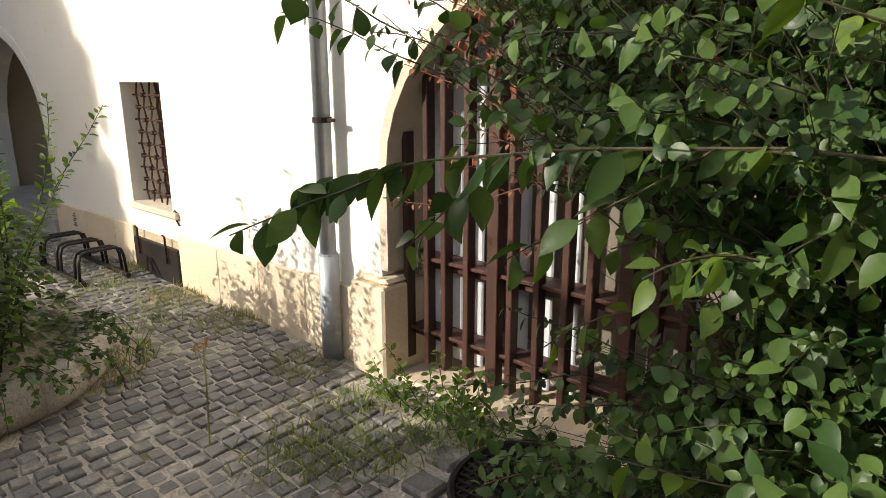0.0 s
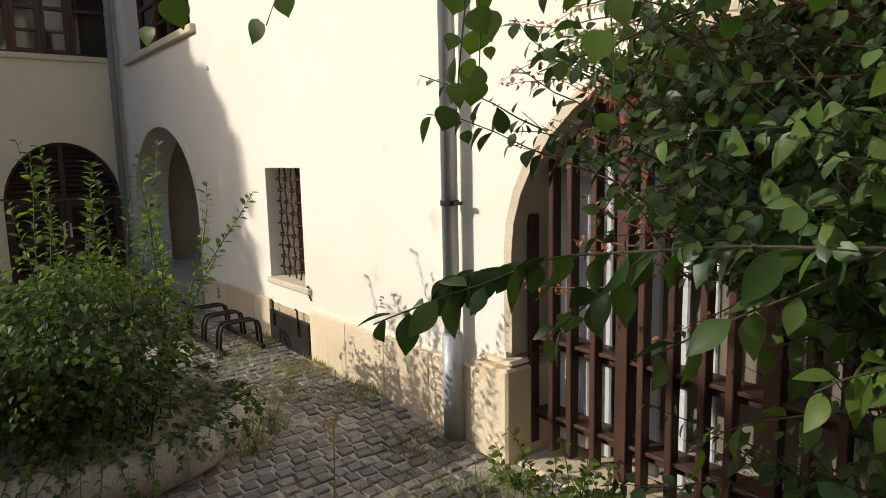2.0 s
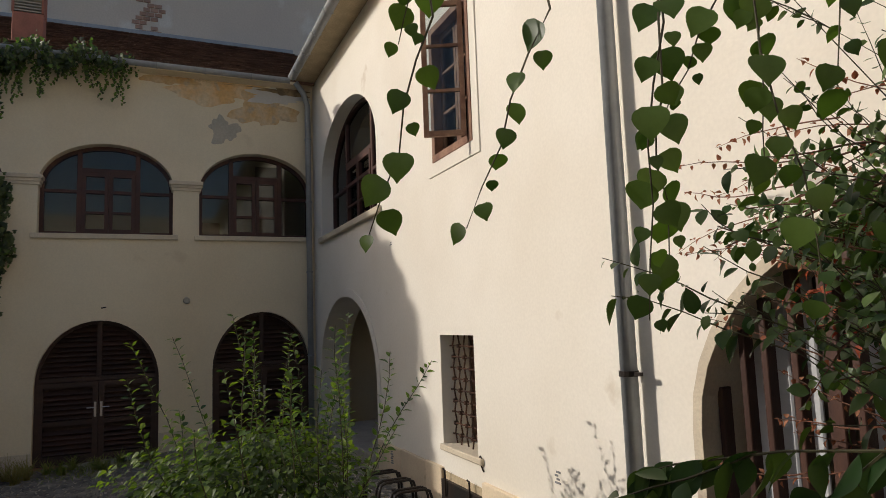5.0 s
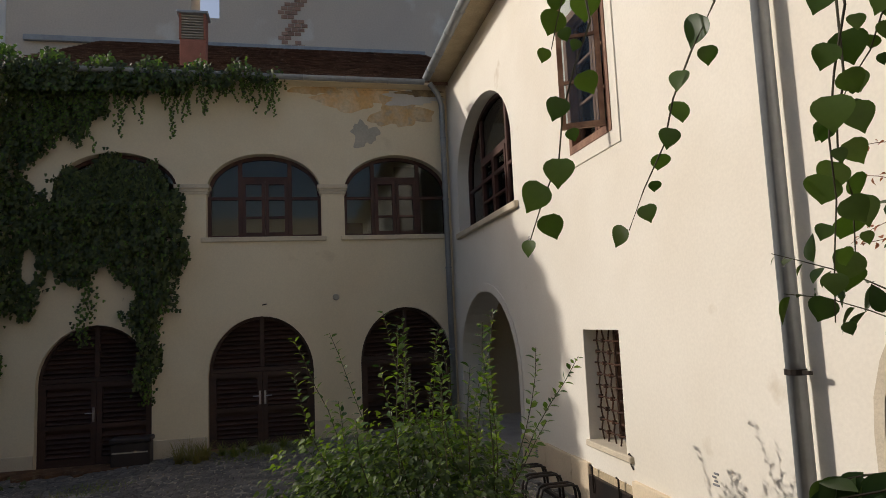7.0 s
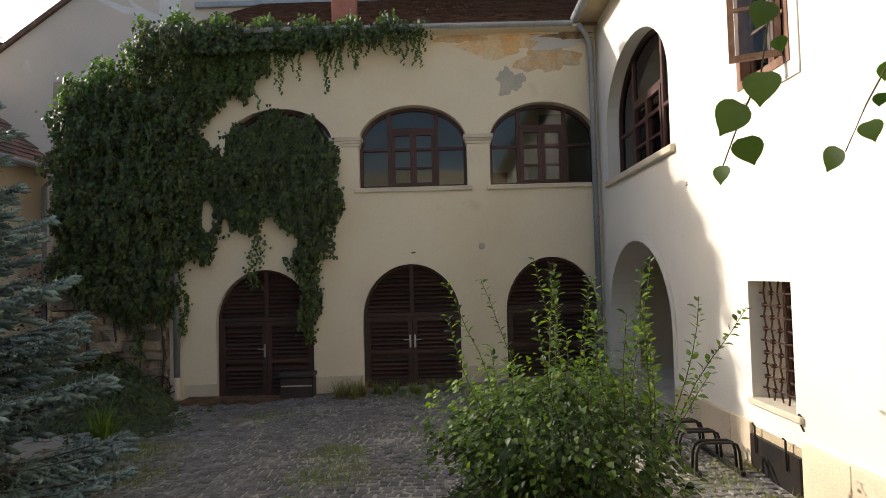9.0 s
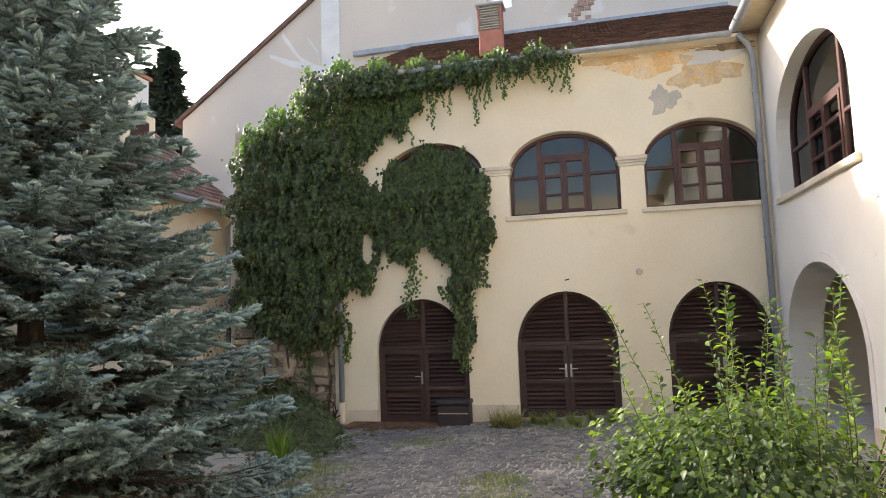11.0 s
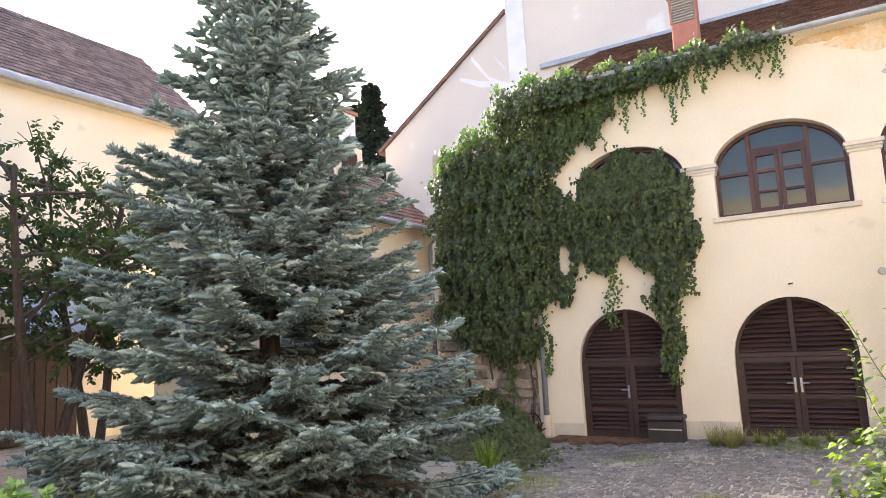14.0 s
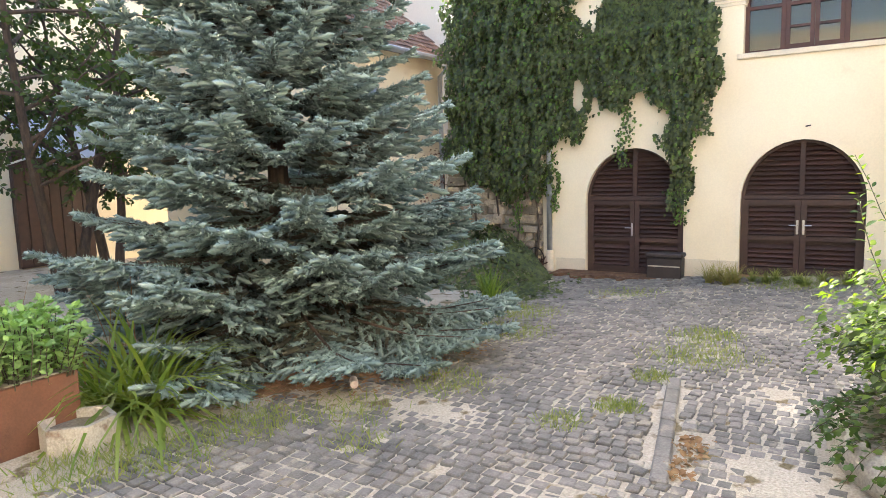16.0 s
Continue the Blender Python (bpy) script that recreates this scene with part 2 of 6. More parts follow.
L_DRYSEED = leaf_mat("dry_brown_seed_heads", (0.34, 0.12, 0.06), (0.42, 0.2, 0.11), 0.7, 0.2, 0.3, (1.1, 0.9, 0.8))
L_RED = leaf_mat("dark_red_shrub_leaves", (0.09, 0.03, 0.025), (0.14, 0.05, 0.035), 0.5, 0.2)

# ---- building helpers ----
rng = np.random.default_rng(7)


def thing(name, loc, label, category, group="", kind=""):
    e = new(name)
    e.location = loc
    return tagged(e, label, category, group, kind)


def link(name, me, material, parent=None, label="", smooth=False):
    ob = new(name, me)
    me.materials.append(material)
    if smooth:
        me.polygons.foreach_set("use_smooth", [True] * len(me.polygons))
    if parent is not None:
        ob.parent = parent
        ob.matrix_parent_inverse = Matrix.Translation(-parent.location)
    if label:
        ob["label"] = label
    return ob


def part(name, bm, material, parent=None, label="", smooth=False):
    bmesh.ops.recalc_face_normals(bm, faces=bm.faces)
    me = bpy.data.meshes.new(name)
    bm.to_mesh(me)
    bm.free()
    return link(name, me, material, parent, label, smooth)


def raw(name, verts, faces, material, parent=None, label="", smooth=False):
    me = bpy.data.meshes.new(name)
    me.from_pydata(verts.tolist() if hasattr(verts, "tolist") else verts, [], faces.tolist() if hasattr(faces, "tolist") else faces)
    return link(name, me, material, parent, label, smooth)


def add_box(bm, x0, x1, y0, y1, z0, z1, bevel=0.0):
    r = bmesh.ops.create_cube(bm, size=1.0, matrix=Matrix.Translation(((x0 + x1) / 2, (y0 + y1) / 2, (z0 + z1) / 2)) @ Matrix.Diagonal((abs(x1 - x0), abs(y1 - y0), abs(z1 - z0), 1)))
    if bevel:
        es = {e for v in r["verts"] for e in v.link_edges}
        bmesh.ops.bevel(bm, geom=list(es), offset=bevel, segments=1, affect="EDGES")
    return bm


def box(*a, bevel=0.0):
    return add_box(bmesh.new(), *a, bevel=bevel)


def add_tube(bm, pts, r0, r1=None, n=8, caps=True):
    pts = [Vector(p) for p in pts]
    r1 = r0 if r1 is None else r1
    rings, up = [], Vector((0.13, 0.21, 0.97))
    for i, p in enumerate(pts):
        d = (pts[min(i + 1, len(pts) - 1)] - pts[max(i - 1, 0)]).normalized()
        if abs(d.dot(up)) > 0.97:
            up = Vector((0.9, 0.4, 0.1))
        a = d.cross(up).normalized()
        b = d.cross(a)
        r = r0 + (r1 - r0) * i / max(len(pts) - 1, 1)
        rings.append([bm.verts.new(p + a * (r * math.cos(k * math.tau / n)) + b * (r * math.sin(k * math.tau / n))) for k in range(n)])
    for u, v in zip(rings, rings[1:]):
        for k in range(n):
            bm.faces.new((u[k], u[(k + 1) % n], v[(k + 1) % n], v[k]))
    if caps:
        bm.faces.new(rings[0])
        bm.faces.new(rings[-1])
    return bm


def tube(pts, r0, r1=None, n=8):
    return add_tube(bmesh.new(), pts, r0, r1, n)


def arch(a0, a1, zb, zs, zt, n=20):
    """An arched opening's outline: foot, springing and crown."""
    m, w = (a0 + a1) / 2, (a1 - a0) / 2
    return [(a0, zb)] + [(m - w * math.cos(math.pi * k / n), zs + (zt - zs) * math.sin(math.pi * k / n)) for k in range(n + 1)] + [(a1, zb)]


def rect(a0, a1, z0, z1):
    return [(a0, z0), (a0, z1), (a1, z1), (a1, z0)]


def slab(loops, axis, p0, p1):
    """A wall sheet of some thickness from an outline and its openings. axis 'y': outlines are x, z; 'x': they are y, z; 'z': x, y."""
    from mathutils.geometry import tessellate_polygon
    flat = [q for loop in loops for q in loop]
    tris = tessellate_polygon([[Vector((a, b, 0)) for a, b in loop] for loop in loops])

    def put(a, b, p):
        return (a, p, b) if axis == "y" else (p, a, b) if axis == "x" else (a, b, p)

    bm = bmesh.new()
    f = [bm.verts.new(put(a, b, p0)) for a, b in flat]
    k = [bm.verts.new(put(a, b, p1)) for a, b in flat]
    for t in tris:
        if len(set(t)) == 3:
            bm.faces.new([f[i] for i in t])
            bm.faces.new([k[i] for i in t])
    s = 0
    for loop in loops:
        c = len(loop)
        for i in range(c):
            a, b = s + i, s + (i + 1) % c
            bm.faces.new((f[a], f[b], k[b], k[a]))
        s += c
    return bm


def ring(outer, inner, axis, p0, p1, closed=True):
    """A frame between two outlines with the same number of points."""
    def put(q, p):
        return (q[0], p, q[1]) if axis == "y" else (p, q[0], q[1])

    bm = bmesh.new()
    v = [[bm.verts.new(put(q, p)) for q in o] for o, p in ((outer, p0), (inner, p0), (inner, p1), (outer, p1))]
    c = len(outer)
    for i in range(c if closed else c - 1):
        j = (i + 1) % c
        for a in range(4):
            b = (a + 1) % 4
            bm.faces.new((v[a][i], v[a][j], v[b][j], v[b][i]))
    return bm


def inset(loop, d):
    """An arched or rectangular outline drawn in by d towards its middle."""
    cx = (min(a for a, _ in loop) + max(a for a, _ in loop)) / 2
    cz = (min(b for _, b in loop) + max(b for _, b in loop)) / 2
    hw, hz = max(a for a, _ in loop) - cx, max(b for _, b in loop) - cz
    return [(cx + (a - cx) * (hw - d) / hw, cz + (b - cz) * (hz - d) / hz) for a, b in loop]


def arch_height(x, a0, a1, zs, zt):
    m, w = (a0 + a1) / 2, (a1 - a0) / 2
    return zs + (zt - zs) * math.sqrt(max(0.0, 1 - ((x - m) / w) ** 2))


def ground_z(x, y):
    u = min(max((x + 11.3) / 7, 0), 1)
    return min(max(0.05 * (y + 3), -0.03), 0.35) * (1 - u) + 0.22 * u


# leaves: a blade with a folded midrib, its length along +x and its face up
def blade(length, width, profile, fold=0.25, droop=0.15):
    n = len(profile)
    v, f = [], []
    for i, w in enumerate(profile):
        s = i / (n - 1)
        x, z = length * s, -droop * length * s * s
        h = width * w / 2
        v += [(x, 0, z), (x, h, z + fold * h), (x, -h, z + fold * h)]
    for i in range(n - 1):
        a, b = 3 * i, 3 * i + 3
        f += [(a, b, b + 1, a + 1), (a, a + 2, b + 2, b)]
    return np.array(v), f


OVAL = (0.02, 0.6, 0.95, 1.0, 0.8, 0.45, 0.02)
HEART = (0.35, 0.95, 1.0, 0.8, 0.5, 0.22, 0.02)
LANCE = (0.05, 0.6, 1.0, 0.85, 0.45, 0.02)
STRAP = (0.7, 0.9, 1.0, 0.85, 0.6, 0.05)
OVALCOARSE = (0.03, 0.75, 1.0, 0.78, 0.03)
SMALL = (0.1, 0.9, 0.85, 0.03)


def lobed(size):
    """A three-pointed creeper leaf."""
    o = [(0, 0), (0.02, 0.3), (0.25, 0.52), (0.42, 0.25), (0.75, 0.3), (1.0, 0.0), (0.75, -0.3), (0.42, -0.25), (0.25, -0.52), (0.02, -0.3)]
    v = np.array([(0.4 * size, 0, 0.06 * size)] + [(a * size, b * size, -0.1 * size * a * a) for a, b in o])
    return v, [(0, i, i % 10 + 1) for i in range(1, 11)]


def frames(axis, normal):
    """Turning matrices for blades along the axes given, faced towards the normals."""
    a = axis / np.maximum(np.linalg.norm(axis, axis=1, keepdims=True), 1e-9)
    s = np.cross(normal, a)
    s /= np.maximum(np.linalg.norm(s, axis=1, keepdims=True), 1e-9)
    return np.stack([a, s, np.cross(a, s)], -1)


def stamp(template, turns, places, sizes):
    v, f = template
    k, n = len(places), len(v)
    verts = np.einsum("kij,nj->kni", turns, v) * sizes[:, None, None] + places[:, None]
    faces = [tuple(i + o for i in q) for o in range(0, k * n, n) for q in f]
    return verts.reshape(-1, 3), faces


def join(*pieces):
    vs, fs, o = [], [], 0
    for v, f in pieces:
        vs.append(v)
        fs += [tuple(i + o for i in q) for q in f]
        o += len(v)
    return np.concatenate(vs), fs


def unit(n):
    v = rng.normal(size=(n, 3))
    return v / np.linalg.norm(v, axis=1, keepdims=True)


def leaves(name, template, places, material, parent, label="", spread=1.0, lean=(0, 0, 1), axis=None, size=(0.75, 1.15), kind=""):
    places = np.asarray(places, float)
    n = len(places)
    normal = unit(n) * spread + np.array(lean)
    ax = unit(n) if axis is None else np.asarray(axis, float) + 0.35 * unit(n)
    v, f = stamp(template, frames(ax, normal), places, rng.uniform(*size, n))
    ob = raw(name, v, f, material, parent, label, True)
    if kind:
        ob["kind"] = kind
    return ob

# ---- large structure ----
YR, XB, GX = 2.64, -11.34, -17.0


def structure(ob, label, category):
    return tagged(ob, label, category, kind="structure")


# ground: one sheet, finer in the yard
def ground_sheet():
    xs = [-400, -120, -40, -22] + [-14 + 0.5 * i for i in range(41)] + [12, 40, 120, 400]
    ys = [-400, -120, -40, -26] + [-18 + 0.5 * i for i in range(49)] + [12, 40, 120, 400]
    v = [(x, y, ground_z(x, y)) for x in xs for y in ys]
    n = len(ys)
    f = [(i * n + j, (i + 1) * n + j, (i + 1) * n + j + 1, i * n + j + 1) for i in range(len(xs) - 1) for j in range(n - 1)]
    return raw("ground", v, f, M_DIRT, smooth=True)


ground = structure(ground_sheet(), "sandy brown earth of the courtyard between paving stones", "ground")

# white side wall with its openings
PASS = arch(-10.9, -7.98, 0.3, 1.25, 2.39)
UPR = arch(-10.75, -7.83, 3.42, 4.3, 5.25)
CASE = rect(-6.01, -5.13, 3.54, 4.9)
GRILLE = rect(-6.02, -5.3, 0.84, 1.86)
BARS = arch(-2.815, 0.2, -0.1, 1.4, 2.5)
wall_r = structure(part("wall_north", slab([[(-11.75, -0.3), (-11.75, 6.3), (5, 6.3), (5, -0.3)], PASS, UPR, CASE, GRILLE, BARS], "y", YR, YR + 0.45), M_WHITE), "sunlit white limewashed courtyard wall with arches and windows", "wall")
# cream back wall
UPA, UPB, UPC = (arch(a, b, 3.5, 4.27, 4.915) for a, b in ((-3.78, -1.92), (-1.48, 0.38), (0.77, 2.6)))
DOORS = ((-3.955, -2.3, 1.25, 2.15, 0.0), (-1.46, 0.2, 1.27, 2.187, 0.1), (0.98, 2.54, 1.35, 2.25, 0.17))
holes = [arch(a, b, zb - 0.05, zs, zt) for a, b, zs, zt, zb in DOORS]
wall_b = structure(part("wall_west", slab([[(-4.75, -0.3), (-4.75, 6.25), (YR - 0.002, 6.25), (YR - 0.002, -0.3)], UPA, UPB, UPC, *holes], "x", XB, XB - 0.42), M_CREAM), "cream rendered two-storey courtyard wall with arched doors and windows", "wall")
# the low storey's grey-beige plinth bands
for y0, y1 in ((-4.5, -3.96), (-2.295, -1.465), (0.205, 0.975)):
    zb = ground_z(XB, (y0 + y1) / 2)
    b = part("plinth_band", box(XB - 0.01, XB + 0.022, y0, y1, -0.1, zb + 0.27, bevel=0.006), M_SILL, wall_b, "dusty beige plinth band")

# rooms behind the openings, closed
def open_room(name, x0, x1, y0, y1, z0, z1, side, material, label):
    """Five thin sides of a room, open towards its wall."""
    t = 0.04
    bm = bmesh.new()
    sides = {"x0": (x0 - t, x0, y0, y1, z0, z1), "x1": (x1, x1 + t, y0, y1, z0, z1), "y0": (x0, x1, y0 - t, y0, z0, z1), "y1": (x0, x1, y1, y1 + t, z0, z1), "z0": (x0, x1, y0, y1, z0 - t, z0), "z1": (x0, x1, y0, y1, z1, z1 + t)}
    for k, s in sides.items():
        if k != side:
            add_box(bm, *s)
    return structure(part(name, bm, material), label, "room")


open_room("gallery_interior", -13.9, XB - 0.425, -4.7, 2.6, 3.3, 5.9, "x1", M_ROOM, "pale plastered gallery behind the upper windows")
open_room("upper_room_interior", -11.7, -7.2, YR + 0.455, 5.2, 3.2, 5.8, "y0", M_ROOM, "dim plastered room behind the upper arch")
open_room("passage_interior", -11.4, -7.6, YR + 0.455, 4.6, 0.3, 2.7, "y0", M_ROOM, "whitewashed passage inside the ground arch")
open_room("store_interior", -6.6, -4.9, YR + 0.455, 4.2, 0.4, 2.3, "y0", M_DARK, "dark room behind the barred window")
open_room("casement_interior", -6.7, -4.7, YR + 0.455, 4.6, 3.2, 5.6, "y0", M_ROOM, "room behind the open casement")
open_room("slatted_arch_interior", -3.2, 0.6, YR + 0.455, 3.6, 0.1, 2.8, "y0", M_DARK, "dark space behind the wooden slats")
structure(part("threshold", box(-10.88, -7.99, YR - 0.06, YR + 1.6, 0.1, 0.4, bevel=0.012), M_SLAB), "worn stone threshold of the passage", "step")
# the wall-lantern passage's inner door way
structure(part("door_1", box(-9.3, -8.5, 4.52, 4.585, 0.4, 2.25), M_LOUVRE), "dark closed door at the back of the passage", "door")

# sandstone plinth of the white wall, slab by slab
plinth = structure(part("plinth", box(-7.95, -2.82, YR - 0.012, YR + 0.05, -0.1, 0.6), M_MORTAR), "yellow sandstone plinth along the white wall", "plinth")
x = -7.93
for w in (0.78, 0.72, 0.41, None, 0.6, 0.55, 0.53, 0.5):
    if w is None:
        x = -5.19
        continue
    part("stone_panel", box(x + 0.003, x + w - 0.003, YR - 0.036, YR + 0.01, 0.1, 0.64 + 0.02 * (x + 6) + 0.004 * math.sin(x * 7), bevel=0.006), M_PLINTH, plinth)
    x += w
pier = structure(part("pier_base", box(-3.0, -2.715, YR - 0.09, YR + 0.3, 0.1, 0.765, bevel=0.014), M_PLINTH), "square yellow sandstone base beside the slatted arch", "pier")
part("pier_cap", box(-3.0, -2.725, YR - 0.055, YR + 0.3, 0.765, 0.8, bevel=0.02), M_PLINTH, pier)
structure(part("arch_reveal", ring(arch(-2.82, 0.205, 0.84, 1.4, 2.505), arch(-2.76, 0.145, 0.84, 1.4, 2.445), "y", YR - 0.004, YR + 0.3, False), M_SILL), "beige plaster edge round the slatted arch", "trim")
structure(part("passage_trim", ring(arch(-11.02, -7.86, 0.42, 1.25, 2.51), arch(-10.905, -7.975, 0.42, 1.25, 2.395), "y", YR - 0.014, YR + 0.05, False), M_WHITE), "raised plaster band round the passage arch", "trim")

# roofs: rows of tiles as single pieces over a deck
def roof(name, eave0, eave1, rise, label, step=0.17, width=0.19, deck_t=0.08, single=0, parent=None):
    e0, e1, r = Vector(eave0), Vector(eave1), Vector(rise)
    n = (e1 - e0).cross(r).normalized()
    if n.z < 0:
        n = -n
    bm = bmesh.new()
    vs = [bm.verts.new(p) for p in (e0, e1, e1 + r, e0 + r)] + [bm.verts.new(p - n * deck_t) for p in (e0, e1, e1 + r, e0 + r)]
    for q in ((0, 1, 2, 3), (7, 6, 5, 4), (0, 4, 5, 1), (1, 5, 6, 2), (2, 6, 7, 3), (3, 7, 4, 0)):
        bm.faces.new([vs[i] for i in q])
    if parent is None:
        deck = structure(part(name, bm, M_TILE), label, "roof")
    else:
        deck = part(name, bm, M_TILE, parent, label)
    u, s = (e1 - e0).normalized(), r.normalized()
    tile = np.array([(-0.5, 0, 0.012), (0.5, 0, 0.012), (0.5, 1.25, 0), (-0.5, 1.25, 0), (-0.5, 0, 0.03), (-0.2, -0.12, 0.034), (0.2, -0.12, 0.034), (0.5, 0, 0.03), (0.5, 1.25, 0.012), (-0.5, 1.25, 0.012)])
    faces = [(4, 5, 6, 7, 8, 9), (0, 4, 9, 3), (1, 2, 8, 7), (0, 1, 7, 6, 5, 4)]
    rows, cols = int(r.length / step), int((e1 - e0).length / width)
    pl = [e0 + u * (width * (c + 0.5 + 0.5 * (k % 2))) + s * (step * k) + n * 0.006 for k in range(rows) for c in range(cols)]
    basis = np.array([list(u * width * 0.97), list(s * step), list(n * 1.0)]).T
    jit = 1 + 0.04 * rng.normal(size=len(pl))
    t = tile.copy()
    v, f = stamp((t, faces), np.repeat(basis[None], len(pl), 0), np.array([list(p) for p in pl]), jit)
    ob = raw("tiles", v, f, M_TILE, deck if parent is None else parent, "weathered dark red roof tiles")
    ob["kind"] = "stuff"
    return deck


roof("roof_west", (-11.13, 3.4, 6.22), (-11.13, -4.75, 6.22), (-5.82, 0, 2.93), "low strip of old red tiled roof above the cream wall")
roof("roof_north", (5, 2.3, 6.36), (-11.4, 2.3, 6.36), (0, 4.2, 3.2), "tiled roof over the white wing")
structure(part("soffit", box(-11.3, 5, 2.3, YR, 6.2, 6.27), M_MORTAR), "dull brown boarded eaves over the white wall", "eaves")
structure(part("soffit_west", box(XB, -11.12, -4.6, 2.3, 6.12, 6.17), M_CREAM), "cream eaves strip under the gutter", "eaves")
structure(part("flashing", box(GX + 0.02, GX + 0.12, -6.4, 3.4, 9.1, 9.24, bevel=0.01), M_ZINC), "grey zinc flashing along the top of the low roof", "flashing")

# tall neighbouring gable wall behind, with its notch


def far(a, z):
    """A point of the far gable, from its place on the nearer plane of sight."""
    return (-0.06 + (a + 0.06) * 1.367, 1.93 + (z - 1.93) * 1.367)


GABLE = [far(*q) for q in ((-8.75, 0.4), (-8.7, 6.25), (-5.45, 8.62), (-5.4, 9.35), (-1.92, 10.6), (-1.92, 7.78), (-1.42, 7.78), (-1.42, 10.8), (5, 12.0), (5, 0.4))]
gable = structure(part("wall_gable", slab([GABLE], "x", GX, GX - 1.5), M_GABLE), "tall weathered grey-beige gable wall of the neighbouring house", "wall")
part("coping", slab([[far(*q) for q in ((-8.85, 6.14), (-8.85, 6.24), (-5.42, 8.72), (-5.42, 8.62))]], "x", GX + 0.1, GX - 0.6), M_TILE, gable, "thin tiled coping on the gable slope")
part("corner_pier", slab([[far(*q) for q in ((-5.4, 6.5), (-5.4, 9.34), (-5.0, 9.48), (-5.0, 6.5))]], "x", GX + 0.05, GX - 0.05), M_PATCH, gable, "pale grey pier strip")
part("pier_head", tube([(GX - 0.2, far(-5.18, 0)[0], far(0, 9.3)[1]), (GX - 0.2, far(-5.18, 0)[0], far(0, 9.75)[1])], 0.28, n=12), M_PATCH, gable)
for pts, w in (([(-6.3, 7.85), (-5.9, 7.3), (-5.55, 7.05), (-5.2, 6.9)], 0.16), ([(-5.75, 7.75), (-5.5, 7.4), (-5.45, 7.1)], 0.1), ([(-6.6, 7.45), (-6.1, 7.22), (-5.6, 7.1)], 0.13)):
    lo = [(a, b - w / 2 * (0.8 + 0.5 * math.sin(9 * a))) for a, b in pts]
    hi = [(a, b + w / 2 * (0.8 + 0.4 * math.cos(7 * a))) for a, b in reversed(pts)]
    part("crack_repair", slab([[far(*q) for q in lo + hi]], "x", GX + 0.006 + 0.01 * w, GX - 0.01), M_PATCH, gable, "pale mortar smear over a crack")
# bare brick where the plaster has fallen
br = [(-0.35 + 0.5 * (k % 2) * 0.12 + 0.125 * c, 7.25 + 0.085 * k) for k in range(12) for c in range(4) if (k * 7 + c * 3) % 5 and abs(c - 1.5 + math.sin(k)) < 1.7]
for a, z in br:
    (a0, z0), (a1, z1) = far(a, z), far(a + 0.115, z + 0.07)
    part("brick", box(GX - 0.02, GX + 0.02, a0, a1, z0, z1, bevel=0.005), M_OLDBRICK, gable)

# stone stub wall with corner stones, left of the cream wall
stub = structure(part("wall_stone", box(-12.4, XB - 0.03, -6.75, -4.76, -0.3, 5.5), M_MORTAR), "rough field-stone wall under the creeper", "wall")
srng = random.Random(5)
z = -0.05
while z < 2.6:
    h = srng.uniform(0.09, 0.2)
    y = -6.75
    while y < -4.8:
        w = srng.uniform(0.14, 0.42)
        bm = box(XB - 0.06, XB - 0.02 + srng.uniform(0.02, 0.1), y + 0.008, min(y + w, -4.77) - 0.008, z + 0.006, z + h - 0.006)
        for v in bm.verts:
            v.co += Vector((srng.uniform(-0.02, 0.045), srng.uniform(-0.03, 0.03), srng.uniform(-0.035, 0.035)))
        bmesh.ops.bevel(bm, geom=list(bm.edges), offset=0.014, segments=1, affect="EDGES")
        part("stone", bm, M_STONE, stub)
        y += w
    z += h

# closing walls behind the camera
structure(part("wall_east", box(5, 5.4, -18, 7, -0.3, 6.5), M_CREAM), "plain cream wall closing the yard", "wall")

# gutters and downpipes
def gutter(name, a, b, r, label):
    a, b = Vector(a), Vector(b)
    d = (b - a).normalized()
    s = d.cross(Vector((0, 0, 1)))
    bm = bmesh.new()
    rows = []
    for p in (a, b):
        outer = [bm.verts.new(p + s * (r * math.cos(t)) + Vector((0, 0, -r * math.sin(t)))) for t in np.linspace(0, math.pi, 11)]
        inner = [bm.verts.new(p + s * ((r - 0.008) * math.cos(t)) + Vector((0, 0, -(r - 0.008) * math.sin(t)))) for t in np.linspace(math.pi, 0, 11)]
        rows.append(outer + inner)
    for i in range(22):
        j = (i + 1) % 22
        bm.faces.new((rows[0][i], rows[0][j], rows[1][j], rows[1][i]))
    bm.faces.new(rows[0])
    bm.faces.new(rows[1])
    g = thing(name, a, label, "gutter", kind="structure")
    part("trough", bm, M_ZINC, g, smooth=False)
    k = 0.4
    while k < (b - a).length:
        c = a + d * k
        part("strap", tube([c + s * ((r + 0.006) * math.cos(t)) + Vector((0, 0, -(r + 0.006) * math.sin(t))) for t in np.linspace(0, math.pi, 9)], 0.008, n=5), M_ZINC, g)
        k += 0.72
    return g


gutter("gutter_west", (-11.08, -4.6, 6.22), (-11.08, 2.2, 6.19), 0.07, "grey zinc half-round gutter along the cream wall's eaves")
gutter("gutter_north", (-11.05, 2.24, 6.24), (5, 2.24, 6.3), 0.075, "grey zinc half-round gutter along the white wing's eaves")


def downpipe(pts, r, label, collars, material=M_ZINC, base=None):
    d = thing("downpipe", pts[-1], label, "downpipe", kind="structure")
    part("pipe", tube(pts, r, n=14), material, d, smooth=True)
    x, y = pts[-1][:2]
    for z in collars:
        part("collar", tube([(x, y, z - 0.012), (x, y, z + 0.012)], r + 0.008, n=14), M_ZINC, d)
    return d


